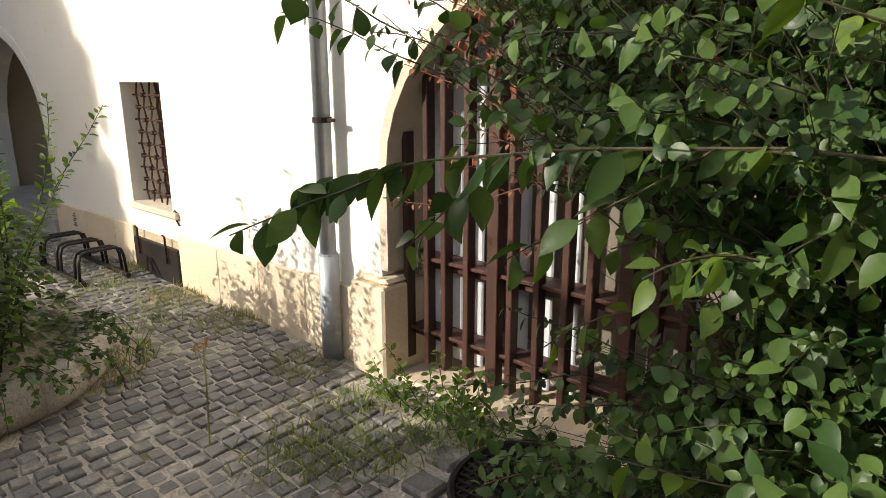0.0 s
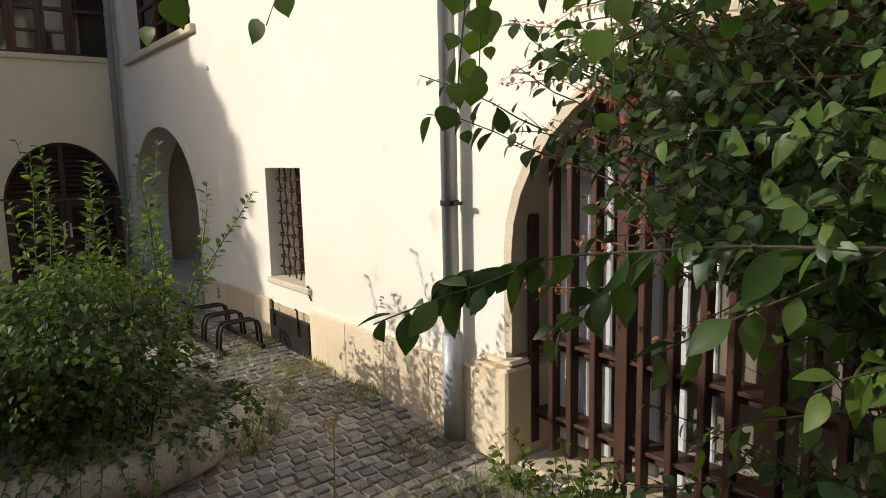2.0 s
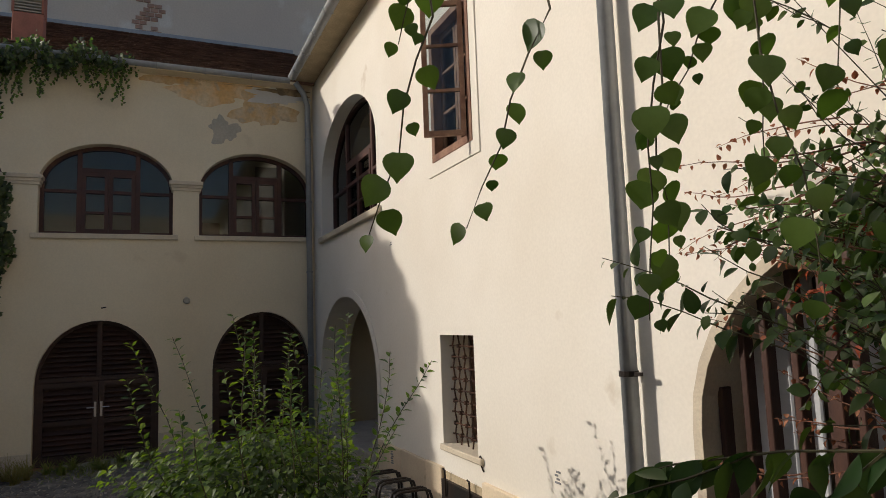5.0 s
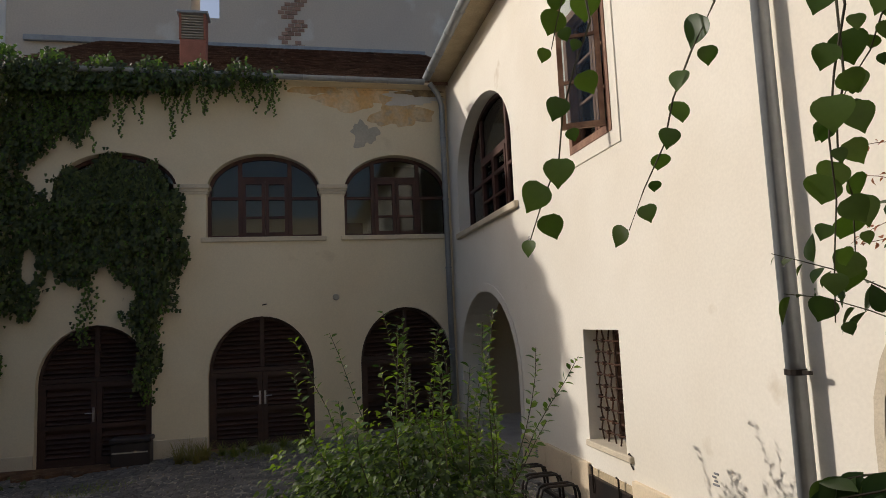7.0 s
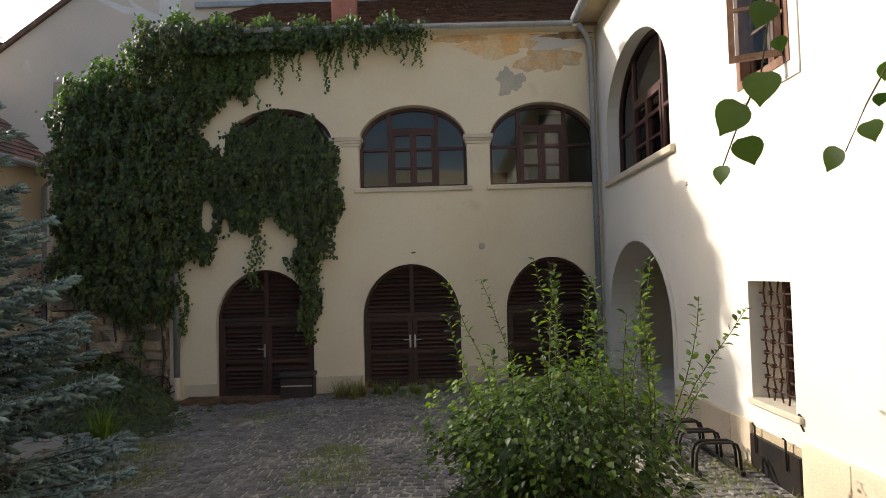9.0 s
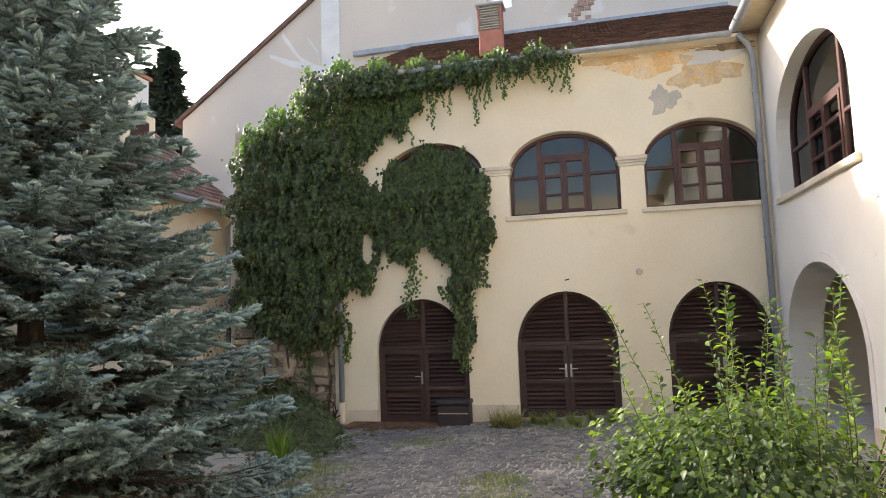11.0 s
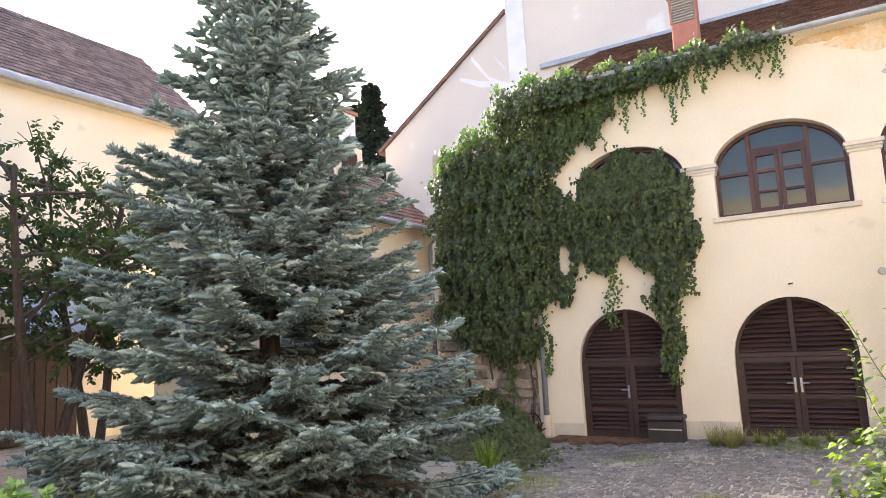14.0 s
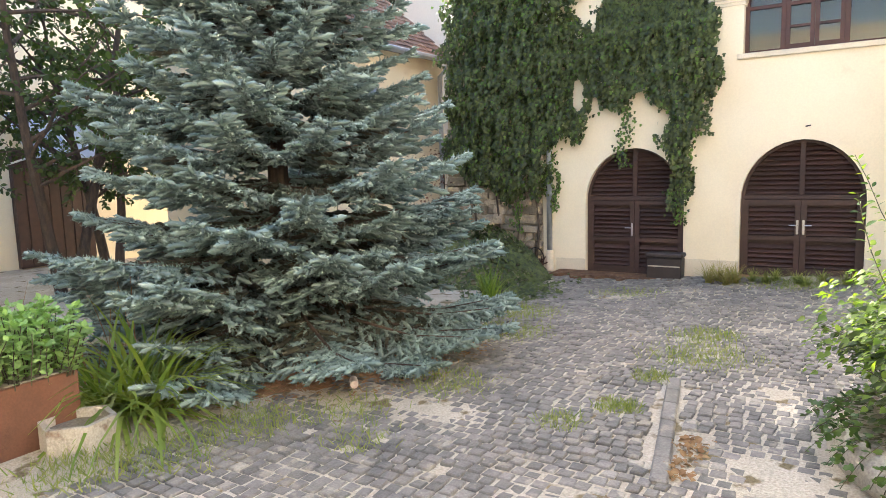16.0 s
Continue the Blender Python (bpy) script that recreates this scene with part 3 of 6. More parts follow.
pr = 0.05
dp = downpipe([(-3.18, 2.25, 6.2), (-3.18, 2.35, 6.05), (-3.18, YR - 0.09, 5.85), (-3.18, YR - 0.09, 0.22)], pr, "tall grey zinc downpipe on the white wall", (0.88, 0.65))
part("boot", tube([(-3.18, YR - 0.09, 0.22), (-3.18, YR - 0.09, 0.88)], pr + 0.013, n=14), M_ZINC, dp, "wider foot pipe", True)
part("clamp", tube([(-3.18, YR - 0.09, 1.65), (-3.18, YR - 0.09, 1.68)], pr + 0.006, n=14), M_IRON, dp, "dark pipe clamp")
part("clamp_pin", box(-3.15, -3.08, YR - 0.1, YR - 0.075, 1.655, 1.675), M_IRON, dp)
downpipe([(-11.1, 2.3, 6.15), (-11.18, 2.45, 6.0), (-11.24, 2.53, 5.8), (-11.24, 2.53, 0.3)], 0.05, "grey zinc downpipe in the corner of the courtyard", (5.2, 4.1, 2.9, 1.5))
d3 = downpipe([(-11.26, -4.6, 6.2), (-11.26, -4.6, 0.35)], 0.05, "grey downpipe at the end of the cream wall", (1.4,))
part("shoe", tube([(-11.26, -4.6, 0.02), (-11.26, -4.6, 0.38)], 0.068, n=12), M_SILL, d3, "pale stone pipe shoe")

# window sills and capitals
for nm, y0, y1 in (("window_sill", -3.86, -1.85), ("window_sill", -1.56, 0.46), ("window_sill", 0.7, 2.5)):
    structure(part(nm, box(XB - 0.2, XB + 0.045, y0, y1, 3.42, 3.5, bevel=0.01), M_SILL), "pale stone sill under an arched upper window", "sill")
structure(part("window_sill", box(-10.8, -7.67, YR - 0.06, YR + 0.25, 3.33, 3.42, bevel=0.01), M_SILL), "pale stone sill of the side wall's upper arch", "sill")
for y0, y1 in ((-1.925, -1.475), (0.375, 0.775)):
    c = thing("capital", (XB, y0, 4.2), "moulded cream stone capital between upper windows", "capital", "capitals between the windows", "structure")
    for a, b, g in ((4.22, 4.27, 0.02), (4.27, 4.315, 0.035), (4.315, 4.38, 0.055)):
        part("moulding", box(XB - 0.2, XB + g, y0 - g, y1 + g, a, b, bevel=0.006), M_SILL, c)

# bare and damp patches under the cream wall's eaves
def blotch(cy, cz, ry, rz, material, name, off, seed):
    r = random.Random(seed)
    k = 56
    q1, q2, q3 = (r.uniform(0, 6) for _ in range(3))
    ph = [0.95 + 0.2 * math.sin(3 * math.tau * i / k + q1) + 0.14 * math.sin(5 * math.tau * i / k + q2) + 0.09 * math.sin(11 * math.tau * i / k + q3) + r.uniform(-0.05, 0.05) for i in range(k)]
    pts = [(cy + ry * ph[i] * math.cos(math.tau * i / k), cz + rz * ph[i] * math.sin(math.tau * i / k)) for i in range(k)]
    pts = [(min(a, YR - 0.02), min(b, 6.11)) for a, b in pts]
    part(name, slab([pts], "x", XB + off, XB - 0.004), material, wall_b)


blotch(1.05, 5.98, 0.85, 0.27, M_OCHRE, "bare_plaster", 0.003, 3)
blotch(1.8, 5.72, 0.5, 0.34, M_OCHRE, "bare_plaster", 0.005, 9)
blotch(2.0, 5.95, 0.5, 0.14, M_PATCH, "flaked_paint", 0.007, 4)
blotch(2.2, 6.05, 0.4, 0.07, M_MOULD, "damp_stain", 0.009, 6)
blotch(1.15, 5.28, 0.24, 0.22, M_GREY, "cement_patch", 0.006, 8)
blotch(0.3, 6.08, 0.4, 0.12, M_OCHRE, "bare_plaster", 0.0045, 11)
blotch(1.3, 6.12, 0.9, 0.05, M_MOULD, "damp_stain", 0.008, 12)

# ---- doors and windows ----
def louvre_door(name, y0, y1, zs, zt, zb, single, label):
    """A pair of louvred leaves under an arched louvred fanlight."""
    d = thing(name, (XB - 0.16, (y0 + y1) / 2, zb), label, "door", "arched louvred doors", "structure")
    x0, x1 = XB - 0.2, XB - 0.13
    o = arch(y0, y1, zb, zs, zt)
    m = (y0 + y1) / 2
    part("door_frame", ring(o, inset(o, 0.045), "x", x0 - 0.02, x1 + 0.015), M_LOUVRE, d)
    part("backing", slab([inset(o, 0.03)], "x", x0 - 0.03, x0 - 0.02), M_LOUVRE, d)
    part("transom", box(x0, x1 + 0.01, y0 + 0.03, y1 - 0.03, zs + 0.02, zs + 0.09, bevel=0.006), M_LOUVRE, d)
    part("fan_mullion", box(x0, x1 + 0.01, m - 0.035, m + 0.035, zs + 0.09, zt - 0.03, bevel=0.006), M_LOUVRE, d)

    def slats(a, b, za, ztop, parent):
        z = za
        while z + 0.06 < ztop:
            aa, bb = a, b
            if z > zs:
                w = (y1 - y0) / 2 * math.sqrt(max(0, 1 - ((z + 0.06 - zs) / (zt - zs)) ** 2)) - 0.03
                aa, bb = max(a, m - w), min(b, m + w)
            if bb - aa > 0.06:
                bm = bmesh.new()
                v = [bm.verts.new(p) for p in ((x0, aa, z + 0.062), (x1 - 0.008, aa, z), (x1, aa, z + 0.01), (x0 + 0.006, aa, z + 0.07), (x0, bb, z + 0.062), (x1 - 0.008, bb, z), (x1, bb, z + 0.01), (x0 + 0.006, bb, z + 0.07))]
                for q in ((0, 1, 2, 3), (7, 6, 5, 4), (0, 4, 5, 1), (1, 5, 6, 2), (2, 6, 7, 3), (3, 7, 4, 0)):
                    bm.faces.new([v[i] for i in q])
                part("slat", bm, M_LOUVRE, parent)
            z += 0.072

    slats(y0, m - 0.035, zs + 0.1, zt - 0.02, d)
    slats(m + 0.035, y1, zs + 0.1, zt - 0.02, d)
    for k, (a, b) in enumerate(((y0 + 0.035, m - 0.004), (m + 0.004, y1 - 0.035))):
        bm = bmesh.new()
        add_box(bm, x0, x1 + 0.012, a, a + 0.075, zb + 0.02, zs + 0.015)
        add_box(bm, x0, x1 + 0.012, b - 0.075, b, zb + 0.02, zs + 0.015)
        for c, e in ((zb + 0.02, zb + 0.13), (zb + 0.56, zb + 0.63), (zs - 0.06, zs + 0.015)):
            add_box(bm, x0, x1 + 0.0115, a + 0.0745, b - 0.0745, c, e)
        leaf = part("door_leaf", bm, M_LOUVRE, d)
        slats(a + 0.07, b - 0.07, zb + 0.14, zb + 0.54, leaf)
        slats(a + 0.07, b - 0.07, zb + 0.64, zs - 0.07, leaf)
        if single and k:
            continue
        hy = b - 0.037 if k == 0 else a + 0.037
        s = -1 if k == 0 else 1
        part("handle_plate", box(x1 + 0.012, x1 + 0.02, hy - 0.017, hy + 0.017, zb + 0.66, zb + 0.88, bevel=0.004), M_STEEL, leaf, "pale steel handle plate")
        part("handle", tube([(x1 + 0.016, hy, zb + 0.8), (x1 + 0.06, hy, zb + 0.8), (x1 + 0.065, hy + s * 0.11, zb + 0.8)], 0.009, n=6), M_STEEL, leaf, "steel lever handle")
    return d


for i, (a, b, zs, zt, zb) in enumerate(DOORS):
    louvre_door("door_%d" % (i + 2), a, b, zs, zt, zb, i == 0, "closed dark brown louvred double door under an arch")
    structure(part("doorstep", box(XB - 0.3, XB + 0.12, a - 0.05, b + 0.05, -0.1, zb - 0.004, bevel=0.01), M_BRICK), "worn reddish doorstep", "step")


def arched_window(name, loop, a0, a1, z0, zs, zt, axis, face, label):
    """Arched wooden window: frame, transom, two mullions, a middle pair of sashes, glass."""
    s = -1 if axis == "x" else 1
    p0, p1 = sorted((face + s * 0.2, face + s * 0.27))
    g = (p0 + p1) / 2
    d = thing(name, ((g, (a0 + a1) / 2, z0) if axis == "x" else ((a0 + a1) / 2, g, z0)), label, "window", "arched upper windows", "structure")

    def bar(nm, u0, u1, w0, w1, parent=d, grow=0.0):
        q = (p0 - grow, p1 + grow, u0, u1, w0, w1) if axis == "x" else (u0, u1, p0 - grow, p1 + grow, w0, w1)
        return part(nm, box(*q, bevel=0.005), M_FRAME, parent)

    part("window_frame", ring(loop, inset(loop, 0.055), axis, p0 - 0.01, p1 + 0.01), M_FRAME, d)
    w = a1 - a0
    m0, m1 = a0 + 0.28 * w, a1 - 0.28 * w
    ztop = arch_height(m0, a0, a1, zs, zt)
    mid = (a0 + a1) / 2
    zt2 = z0 + 0.93
    for u in (m0, m1):
        bar("mullion", u - 0.035, u + 0.035, z0 + 0.03, ztop - 0.03)
    bar("transom", a0 + 0.03, m0 - 0.03, z0 + 0.66, z0 + 0.71)
    bar("transom", m1 + 0.03, a1 - 0.03, z0 + 0.66, z0 + 0.71)
    bar("transom", m0 + 0.03, m1 - 0.03, zt2 + 0.06, zt2 + 0.13)
    for u0, u1 in ((m0 + 0.035, mid - 0.003), (mid + 0.003, m1 - 0.035)):
        bm = bmesh.new()
        for q in ((u0, u0 + 0.055, z0 + 0.05, zt2 + 0.06), (u1 - 0.055, u1, z0 + 0.05, zt2 + 0.06), (u0 + 0.055, u1 - 0.055, z0 + 0.05, z0 + 0.1), (u0 + 0.055, u1 - 0.055, zt2, zt2 + 0.06), (u0 + 0.055, u1 - 0.055, z0 + 0.34, z0 + 0.375), (u0 + 0.055, u1 - 0.055, z0 + 0.66, z0 + 0.71)):
            add_box(bm, *((p0 + 0.004, p1 + 0.012, q[0], q[1], q[2], q[3]) if axis == "x" else (q[0], q[1], p0 - 0.012, p1 - 0.004, q[2], q[3])))
        part("sash", bm, M_FRAME, d)
    pane = part("pane", slab([inset(loop, 0.04)], axis, g - 0.003, g + 0.003), M_GLASS, d, "reflecting window glass")
    pane.visible_shadow = False
    return d


arched_window("window_1", UPA, -3.78, -1.92, 3.5, 4.27, 4.915, "x", XB, "brown arched window overgrown with creeper")
arched_window("window_2", UPB, -1.48, 0.38, 3.5, 4.27, 4.915, "x", XB, "reddish-brown arched window with sky in its glass")
arched_window("window_3", UPC, 0.77, 2.6, 3.5, 4.27, 4.915, "x", XB, "reddish-brown arched window beside the corner")
arched_window("window_4", UPR, -10.75, -7.83, 3.42, 4.3, 5.25, "y", YR, "large dark-framed arched window in the white wall")

# a window in the gallery's far wall and a panel painted as dark doorway
structure(part("gallery_door", box(-13.895, -13.85, 2.0, 2.55, 3.3, 5.3), M_DARK), "dark panel painted as an unlit doorway in the gallery", "door")
structure(part("gallery_window", box(-13.895, -13.86, 0.9, 1.3, 3.6, 4.1), M_FRAME), "small inner window of the gallery", "window")

# barred window
w5 = thing("window_5", (-5.65, YR + 0.25, 0.88), "small deep window with a rusty woven iron grille", "window", kind="structure")
part("window_sill", box(-6.04, -5.19, YR - 0.035, YR + 0.25, 0.79, 0.845, bevel=0.008), M_SILL, w5, "pale stone sill")
part("window_frame", ring(rect(-6.02, -5.3, 0.845, 1.86), inset(rect(-6.02, -5.3, 0.845, 1.86), 0.06), "y", YR + 0.3, YR + 0.36), M_OLDWOOD, w5)
part("mullion", box(-5.67, -5.63, YR + 0.3, YR + 0.36, 0.94, 1.8), M_OLDWOOD, w5)
part("pane", box(-5.97, -5.35, YR + 0.325, YR + 0.33, 0.93, 1.81), M_GLASS, w5, "dusty window glass")
for i in range(6):
    xx = -5.96 + 0.12 * i
    part("upright_bar", tube([(xx, YR + 0.11 + 0.008 * (-1) ** (i + k), 0.845 + 0.1015 * k) for k in range(11)], 0.008, n=6), M_RUST, w5)
for k in range(9):
    zz = 0.93 + 0.103 * k
    part("cross_bar", tube([(-6.02 + 0.072 * j, YR + 0.11 - 0.008 * (-1) ** (j + k), zz) for j in range(11)], 0.008, n=6), M_RUST, w5)
    for i in range(6):
        if (i + k) % 2:
            part("collar", box(-5.975 + 0.12 * i, -5.945 + 0.12 * i, YR + 0.09, YR + 0.13, zz - 0.018, zz + 0.018, bevel=0.004), M_RUST, w5)

# open casement window with its outer sash swung into the yard
w6 = thing("window_6", (-5.66, YR, 3.6), "worn brown wooden casement window, its outer sash swung open", "window", kind="structure")
part("plaster_band", ring(rect(-6.13, -5.01, 3.41, 5.02), rect(-6.005, -5.135, 3.545, 4.895), "y", YR - 0.012, YR + 0.02), M_WHITE, w6, "raised white plaster surround")
part("window_frame", ring(rect(-6.01, -5.13, 3.54, 4.9), rect(-5.94, -5.2, 3.61, 4.83), "y", YR - 0.02, YR + 0.12), M_OLDWOOD, w6)


def sash(a, b, z0, z1, y, name):
    bm = bmesh.new()
    for q in ((a, a + 0.045, z0, z1), (b - 0.045, b, z0, z1), (a + 0.045, b - 0.045, z0, z0 + 0.05), (a + 0.045, b - 0.045, z1 - 0.045, z1), (a + 0.045, b - 0.045, (2 * z0 + z1) / 3 - 0.012, (2 * z0 + z1) / 3 + 0.012), (a + 0.045, b - 0.045, (z0 + 2 * z1) / 3 - 0.012, (z0 + 2 * z1) / 3 + 0.012)):
        add_box(bm, q[0], q[1], y, y + 0.035, q[2], q[3])
    s = part(name, bm, M_OLDWOOD, w6)
    g = part("pane", box(a + 0.04, b - 0.04, y + 0.015, y + 0.02, z0 + 0.04, z1 - 0.04), M_GLASS, s)
    g.visible_shadow = False
    return s


sash(-5.94, -5.575, 3.61, 4.83, YR + 0.07, "inner_sash")
sash(-5.565, -5.2, 3.61, 4.83, YR + 0.07, "inner_sash")
op = sash(-5.575, -5.2, 3.6, 4.84, YR - 0.02, "open_sash")
# the sash turns on its hinge at the jamb
turn = Matrix.Translation((-5.18, YR - 0.02, 0)) @ Matrix.Rotation(radians(62), 4, "Z") @ Matrix.Translation((5.18, -YR + 0.02, 0))
for o in (op, *op.children):
    o.data.transform(turn)

# basement hatch
h = thing("basement_hatch", (-5.7, YR - 0.03, 0.25), "dark metal hatch low in the plinth with two bolts", "hatch")
part("plate", box(-6.01, -5.2, YR - 0.045, YR + 0.02, 0.2, 0.535, bevel=0.005), M_IRON, h)
for xx in (-5.88, -5.37):
    part("bolt", tube([(xx, YR - 0.06, 0.4), (xx, YR - 0.06, 0.63), (xx - 0.03, YR - 0.065, 0.64)], 0.009, n=6), M_IRON, h)

# wooden slats in the near arch
sl = thing("slatted_screen", (-1.3, YR + 0.2, 0.2), "reddish-brown wooden slat screen filling the arch", "screen")
for i in range(19):
    xx = -2.745 + 0.147 * i + 0.012 * math.sin(2.1 * i)
    zt = arch_height(xx + 0.02, -2.755, 0.14, 1.4, 2.44)
    part("post", box(xx, xx + (0.07 if i % 5 == 4 else 0.036), YR + 0.1, YR + 0.165, 0.3, zt, bevel=0.004), M_WOOD, sl)
for zz in (0.43, 0.86):
    part("rail", box(-2.74, 0.13, YR + 0.167, YR + 0.2, zz, zz + 0.05, bevel=0.006), M_WOOD, sl)
    part("ledge", box(-2.74, 0.13, YR + 0.12, YR + 0.265, zz + 0.051, zz + 0.072, bevel=0.004), M_WOOD, sl)
for i in range(18):
    if i % 4 == 3:
        continue
    xx = -2.67 + 0.147 * i
    part("panel", box(xx, xx + 0.075, YR + 0.27, YR + 0.295, 0.3, min(2.3, arch_height(xx + 0.05, -2.755, 0.14, 1.4, 2.44)), bevel=0.008), M_CURTAIN, sl, "white panel behind the slats")
structure(part("arch_step", box(-2.71, 0.18, YR - 0.03, YR + 0.44, 0.05, 0.24, bevel=0.015), M_PLINTH), "worn yellow stone slab at the foot of the slatted arch", "step")

# marks and small fittings
for cx, cz, n in ((-4.09, 0.87, 4), (-7.36, 2.89, 2), (-7.4, 0.42, 6)):
    m = thing("wall_mark", (cx, YR, cz), "small grey unreadable mark painted on the wall", "mark")
    for k in range(n):
        part("bar", box(cx - 0.035 + 0.02 * (k % 2), cx + 0.03 - 0.014 * (k % 3), YR - (0.05 if cz == 0.42 else 0.006), YR + 0.004, cz + 0.024 * k, cz + 0.024 * k + 0.012), M_MARK, m)
vent = thing("wall_vent", (XB, 0.59, 2.46), "round rusty vent cap on the cream wall", "vent")
part("cap", tube([(XB - 0.02, 0.59, 2.46), (XB + 0.05, 0.59, 2.46)], 0.06, 0.045, n=12), M_GREY, vent)
hk = thing("wall_hook", (XB, -0.58, 2.36), "small dark iron hook over the door arch", "hook")
part("pin", tube([(XB - 0.02, -0.6, 2.37), (XB + 0.05, -0.6, 2.37), (XB + 0.06, -0.54, 2.38)], 0.011, n=6), M_IRON, hk)
hk2 = thing("wall_hook", (XB, -1.98, 2.36), "small dark iron hook over the door arch", "hook")
part("pin", tube([(XB - 0.02, -1.98, 2.42), (XB + 0.045, -1.98, 2.42), (XB + 0.05, -1.95, 2.45)], 0.01, n=6), M_IRON, hk2)
squig = thing("cable_stub", (-5.25, YR, 0.75), "short looped cable on the white wall", "cable")
part("wire", tube([(-5.26, YR - 0.008, 0.84), (-5.24, YR - 0.012, 0.86), (-5.2, YR - 0.012, 0.84), (-5.22, YR - 0.012, 0.78), (-5.19, YR - 0.008, 0.74)], 0.007, n=5), M_IRON, squig)
lan = thing("wall_lantern", (-8.05, YR + 0.5, 1.6), "small black iron lantern inside the passage", "lantern")
part("bracket", tube([(-7.64, YR + 0.6, 1.75), (-7.8, YR + 0.6, 1.85), (-7.92, YR + 0.6, 1.8)], 0.012, n=6), M_IRON, lan)
part("housing", tube([(-7.92, YR + 0.6, 1.55), (-7.92, YR + 0.6, 1.7), (-7.92, YR + 0.6, 1.8)], 0.06, 0.03, n=8), M_IRON, lan)

# chimney with a louvred metal head
ch = thing("chimney", (-12.0, -1.75, 6.7), "small red chimney with a louvred metal cap on the low roof", "chimney")
part("shaft", box(-12.15, -11.85, -1.98, -1.55, 6.4, 7.1, bevel=0.01), M_BRICK, ch)
for z in np.arange(7.12, 7.55, 0.05):
    part("slat", box(-12.13, -11.86, -1.96, -1.57, z, z + 0.022), M_GREY, ch)
for yy in (-1.99, -1.58):
    part("cheek", box(-12.16, -11.84, yy, yy + 0.035, 7.1, 7.56), M_BRICK, ch)
part("core", box(-12.1, -11.95, -1.9, -1.62, 7.1, 7.55), M_DARK, ch)
part("cap", box(-12.2, -11.8, -2.03, -1.5, 7.56, 7.61, bevel=0.01), M_ZINC, ch)

# neighbour houses beyond the spruce
def window_set(parent, axis, face, a, b, z0, z1):
    q = lambda u0, u1, w0, w1, d0, d1: (u0, u1, face + d0, face + d1, w0, w1)  # noqa: E731
    w = part("window", box(*q(a, b, z0, z1, -0.05, 0.012)), M_SILL, parent)
    part("pane", box(*q(a + 0.1, b - 0.1, z0 + 0.1, z1 - 0.1, 0.0, 0.02)), M_SKYLIGHT, w, "dark window glass")
    part("bar", box(*q((a + b) / 2 - 0.03, (a + b) / 2 + 0.03, z0 + 0.1, z1 - 0.1, 0.0, 0.035)), M_FRAME, w)
    part("sill", box(*q(a - 0.08, b + 0.08, z0 - 0.08, z0, 0.0, 0.08)), M_SILL, w)


h1 = thing("small_house", (-10.4, -7.4, 0), "low yellow-beige house with an old tiled roof behind the spruce", "house")
part("wall", box(-12.45, -8.4, -11.5, -7.5, -0.3, 4.15), M_CREAM, h1)
roof("roof", (-12.48, -7.2, 4.1), (-8.2, -7.2, 4.1), (0, -2.4, 2.12), "old tiled roof", parent=h1)
part("roof_edge", slab([[(-7.2, 4.05), (-9.6, 6.15), (-11.6, 4.1)]], "x", -8.25, -8.5), M_CREAM, h1)
part("eaves_gutter", tube([(-12.4, -7.15, 4.08), (-8.2, -7.15, 4.08)], 0.06, n=8), M_ZINC, h1)
part("house_downpipe", tube([(-12.2, -7.2, 4.0), (-12.2, -7.42, 3.8), (-12.2, -7.42, 0.1)], 0.05, n=8), M_ZINC, h1)
part("string_course", box(-12.46, -8.38, -7.5, -7.44, 2.5, 2.62), M_SILL, h1)
window_set(h1, "y", -7.5, -10.2, -9.3, 2.75, 3.75)
part("dormer", box(-11.2, -10.3, -9.4, -8.4, 4.6, 5.9), M_CREAM, h1)
part("dormer_window", box(-11.0, -10.5, -8.41, -8.38, 5.1, 5.75), M_FRAME, h1)
# chimney moved back along its sight line; the house is added to carry it
h3 = thing("far_house", (-15.1, -12.1, 0), "added house carrying a white plastered chimney", "house")
part("wall", box(-17, -13.2, -14.0, -10.6, -0.3, 5.2), M_CREAM, h3)
part("roof", slab([[(-14.3, 5.1), (-12.3, 7.0), (-10.3, 5.1)]], "x", -17.2, -13.0), M_TILE, h3)
part("chimney", box(-15.4, -14.8, -12.4, -11.8, 5.5, 8.5, bevel=0.02), M_WHITE, h3, "white plastered chimney")
part("chimney_cap", box(-15.46, -14.74, -12.46, -11.74, 8.5, 8.6), M_BRICK, h3)

h2 = thing("large_house", (-6, -14, 0), "tall cream house with a big tiled roof across the yard", "house")
part("wall", box(-11.6, 8, -20, -14, -0.3, 7.6), M_CREAM, h2)
roof("roof", (-12.0, -13.7, 7.5), (8.2, -13.7, 7.5), (0, -3.5, 3.1), "big weathered tiled roof", step=0.22, width=0.24, parent=h2)
part("roof_back", slab([[(-12.0, 7.4), (8.2, 7.4), (8.2, 10.6), (-12.0, 10.6)]], "y", -17.2, -17.4), M_TILE, h2)
part("eaves_gutter", tube([(-12.0, -13.62, 7.45), (8.2, -13.62, 7.45)], 0.08, n=8), M_ZINC, h2)
part("eaves_board", box(-11.7, 8, -14, -13.75, 7.38, 7.45), M_SILL, h2)
for a in (-5.75, -2.6, 0.6, 3.8):
    window_set(h2, "y", -14, a, a + 1.1, 4.6, 6.2)
for a in (-2.6, 0.6, 3.8):
    window_set(h2, "y", -14, a, a + 1.1, 1.3, 2.9)
dd = part("yard_door", box(-8.3, -6.75, -14.02, -13.9, 0.15, 2.5, bevel=0.01), M_LOUVRE, h2, "dark brown double yard door")
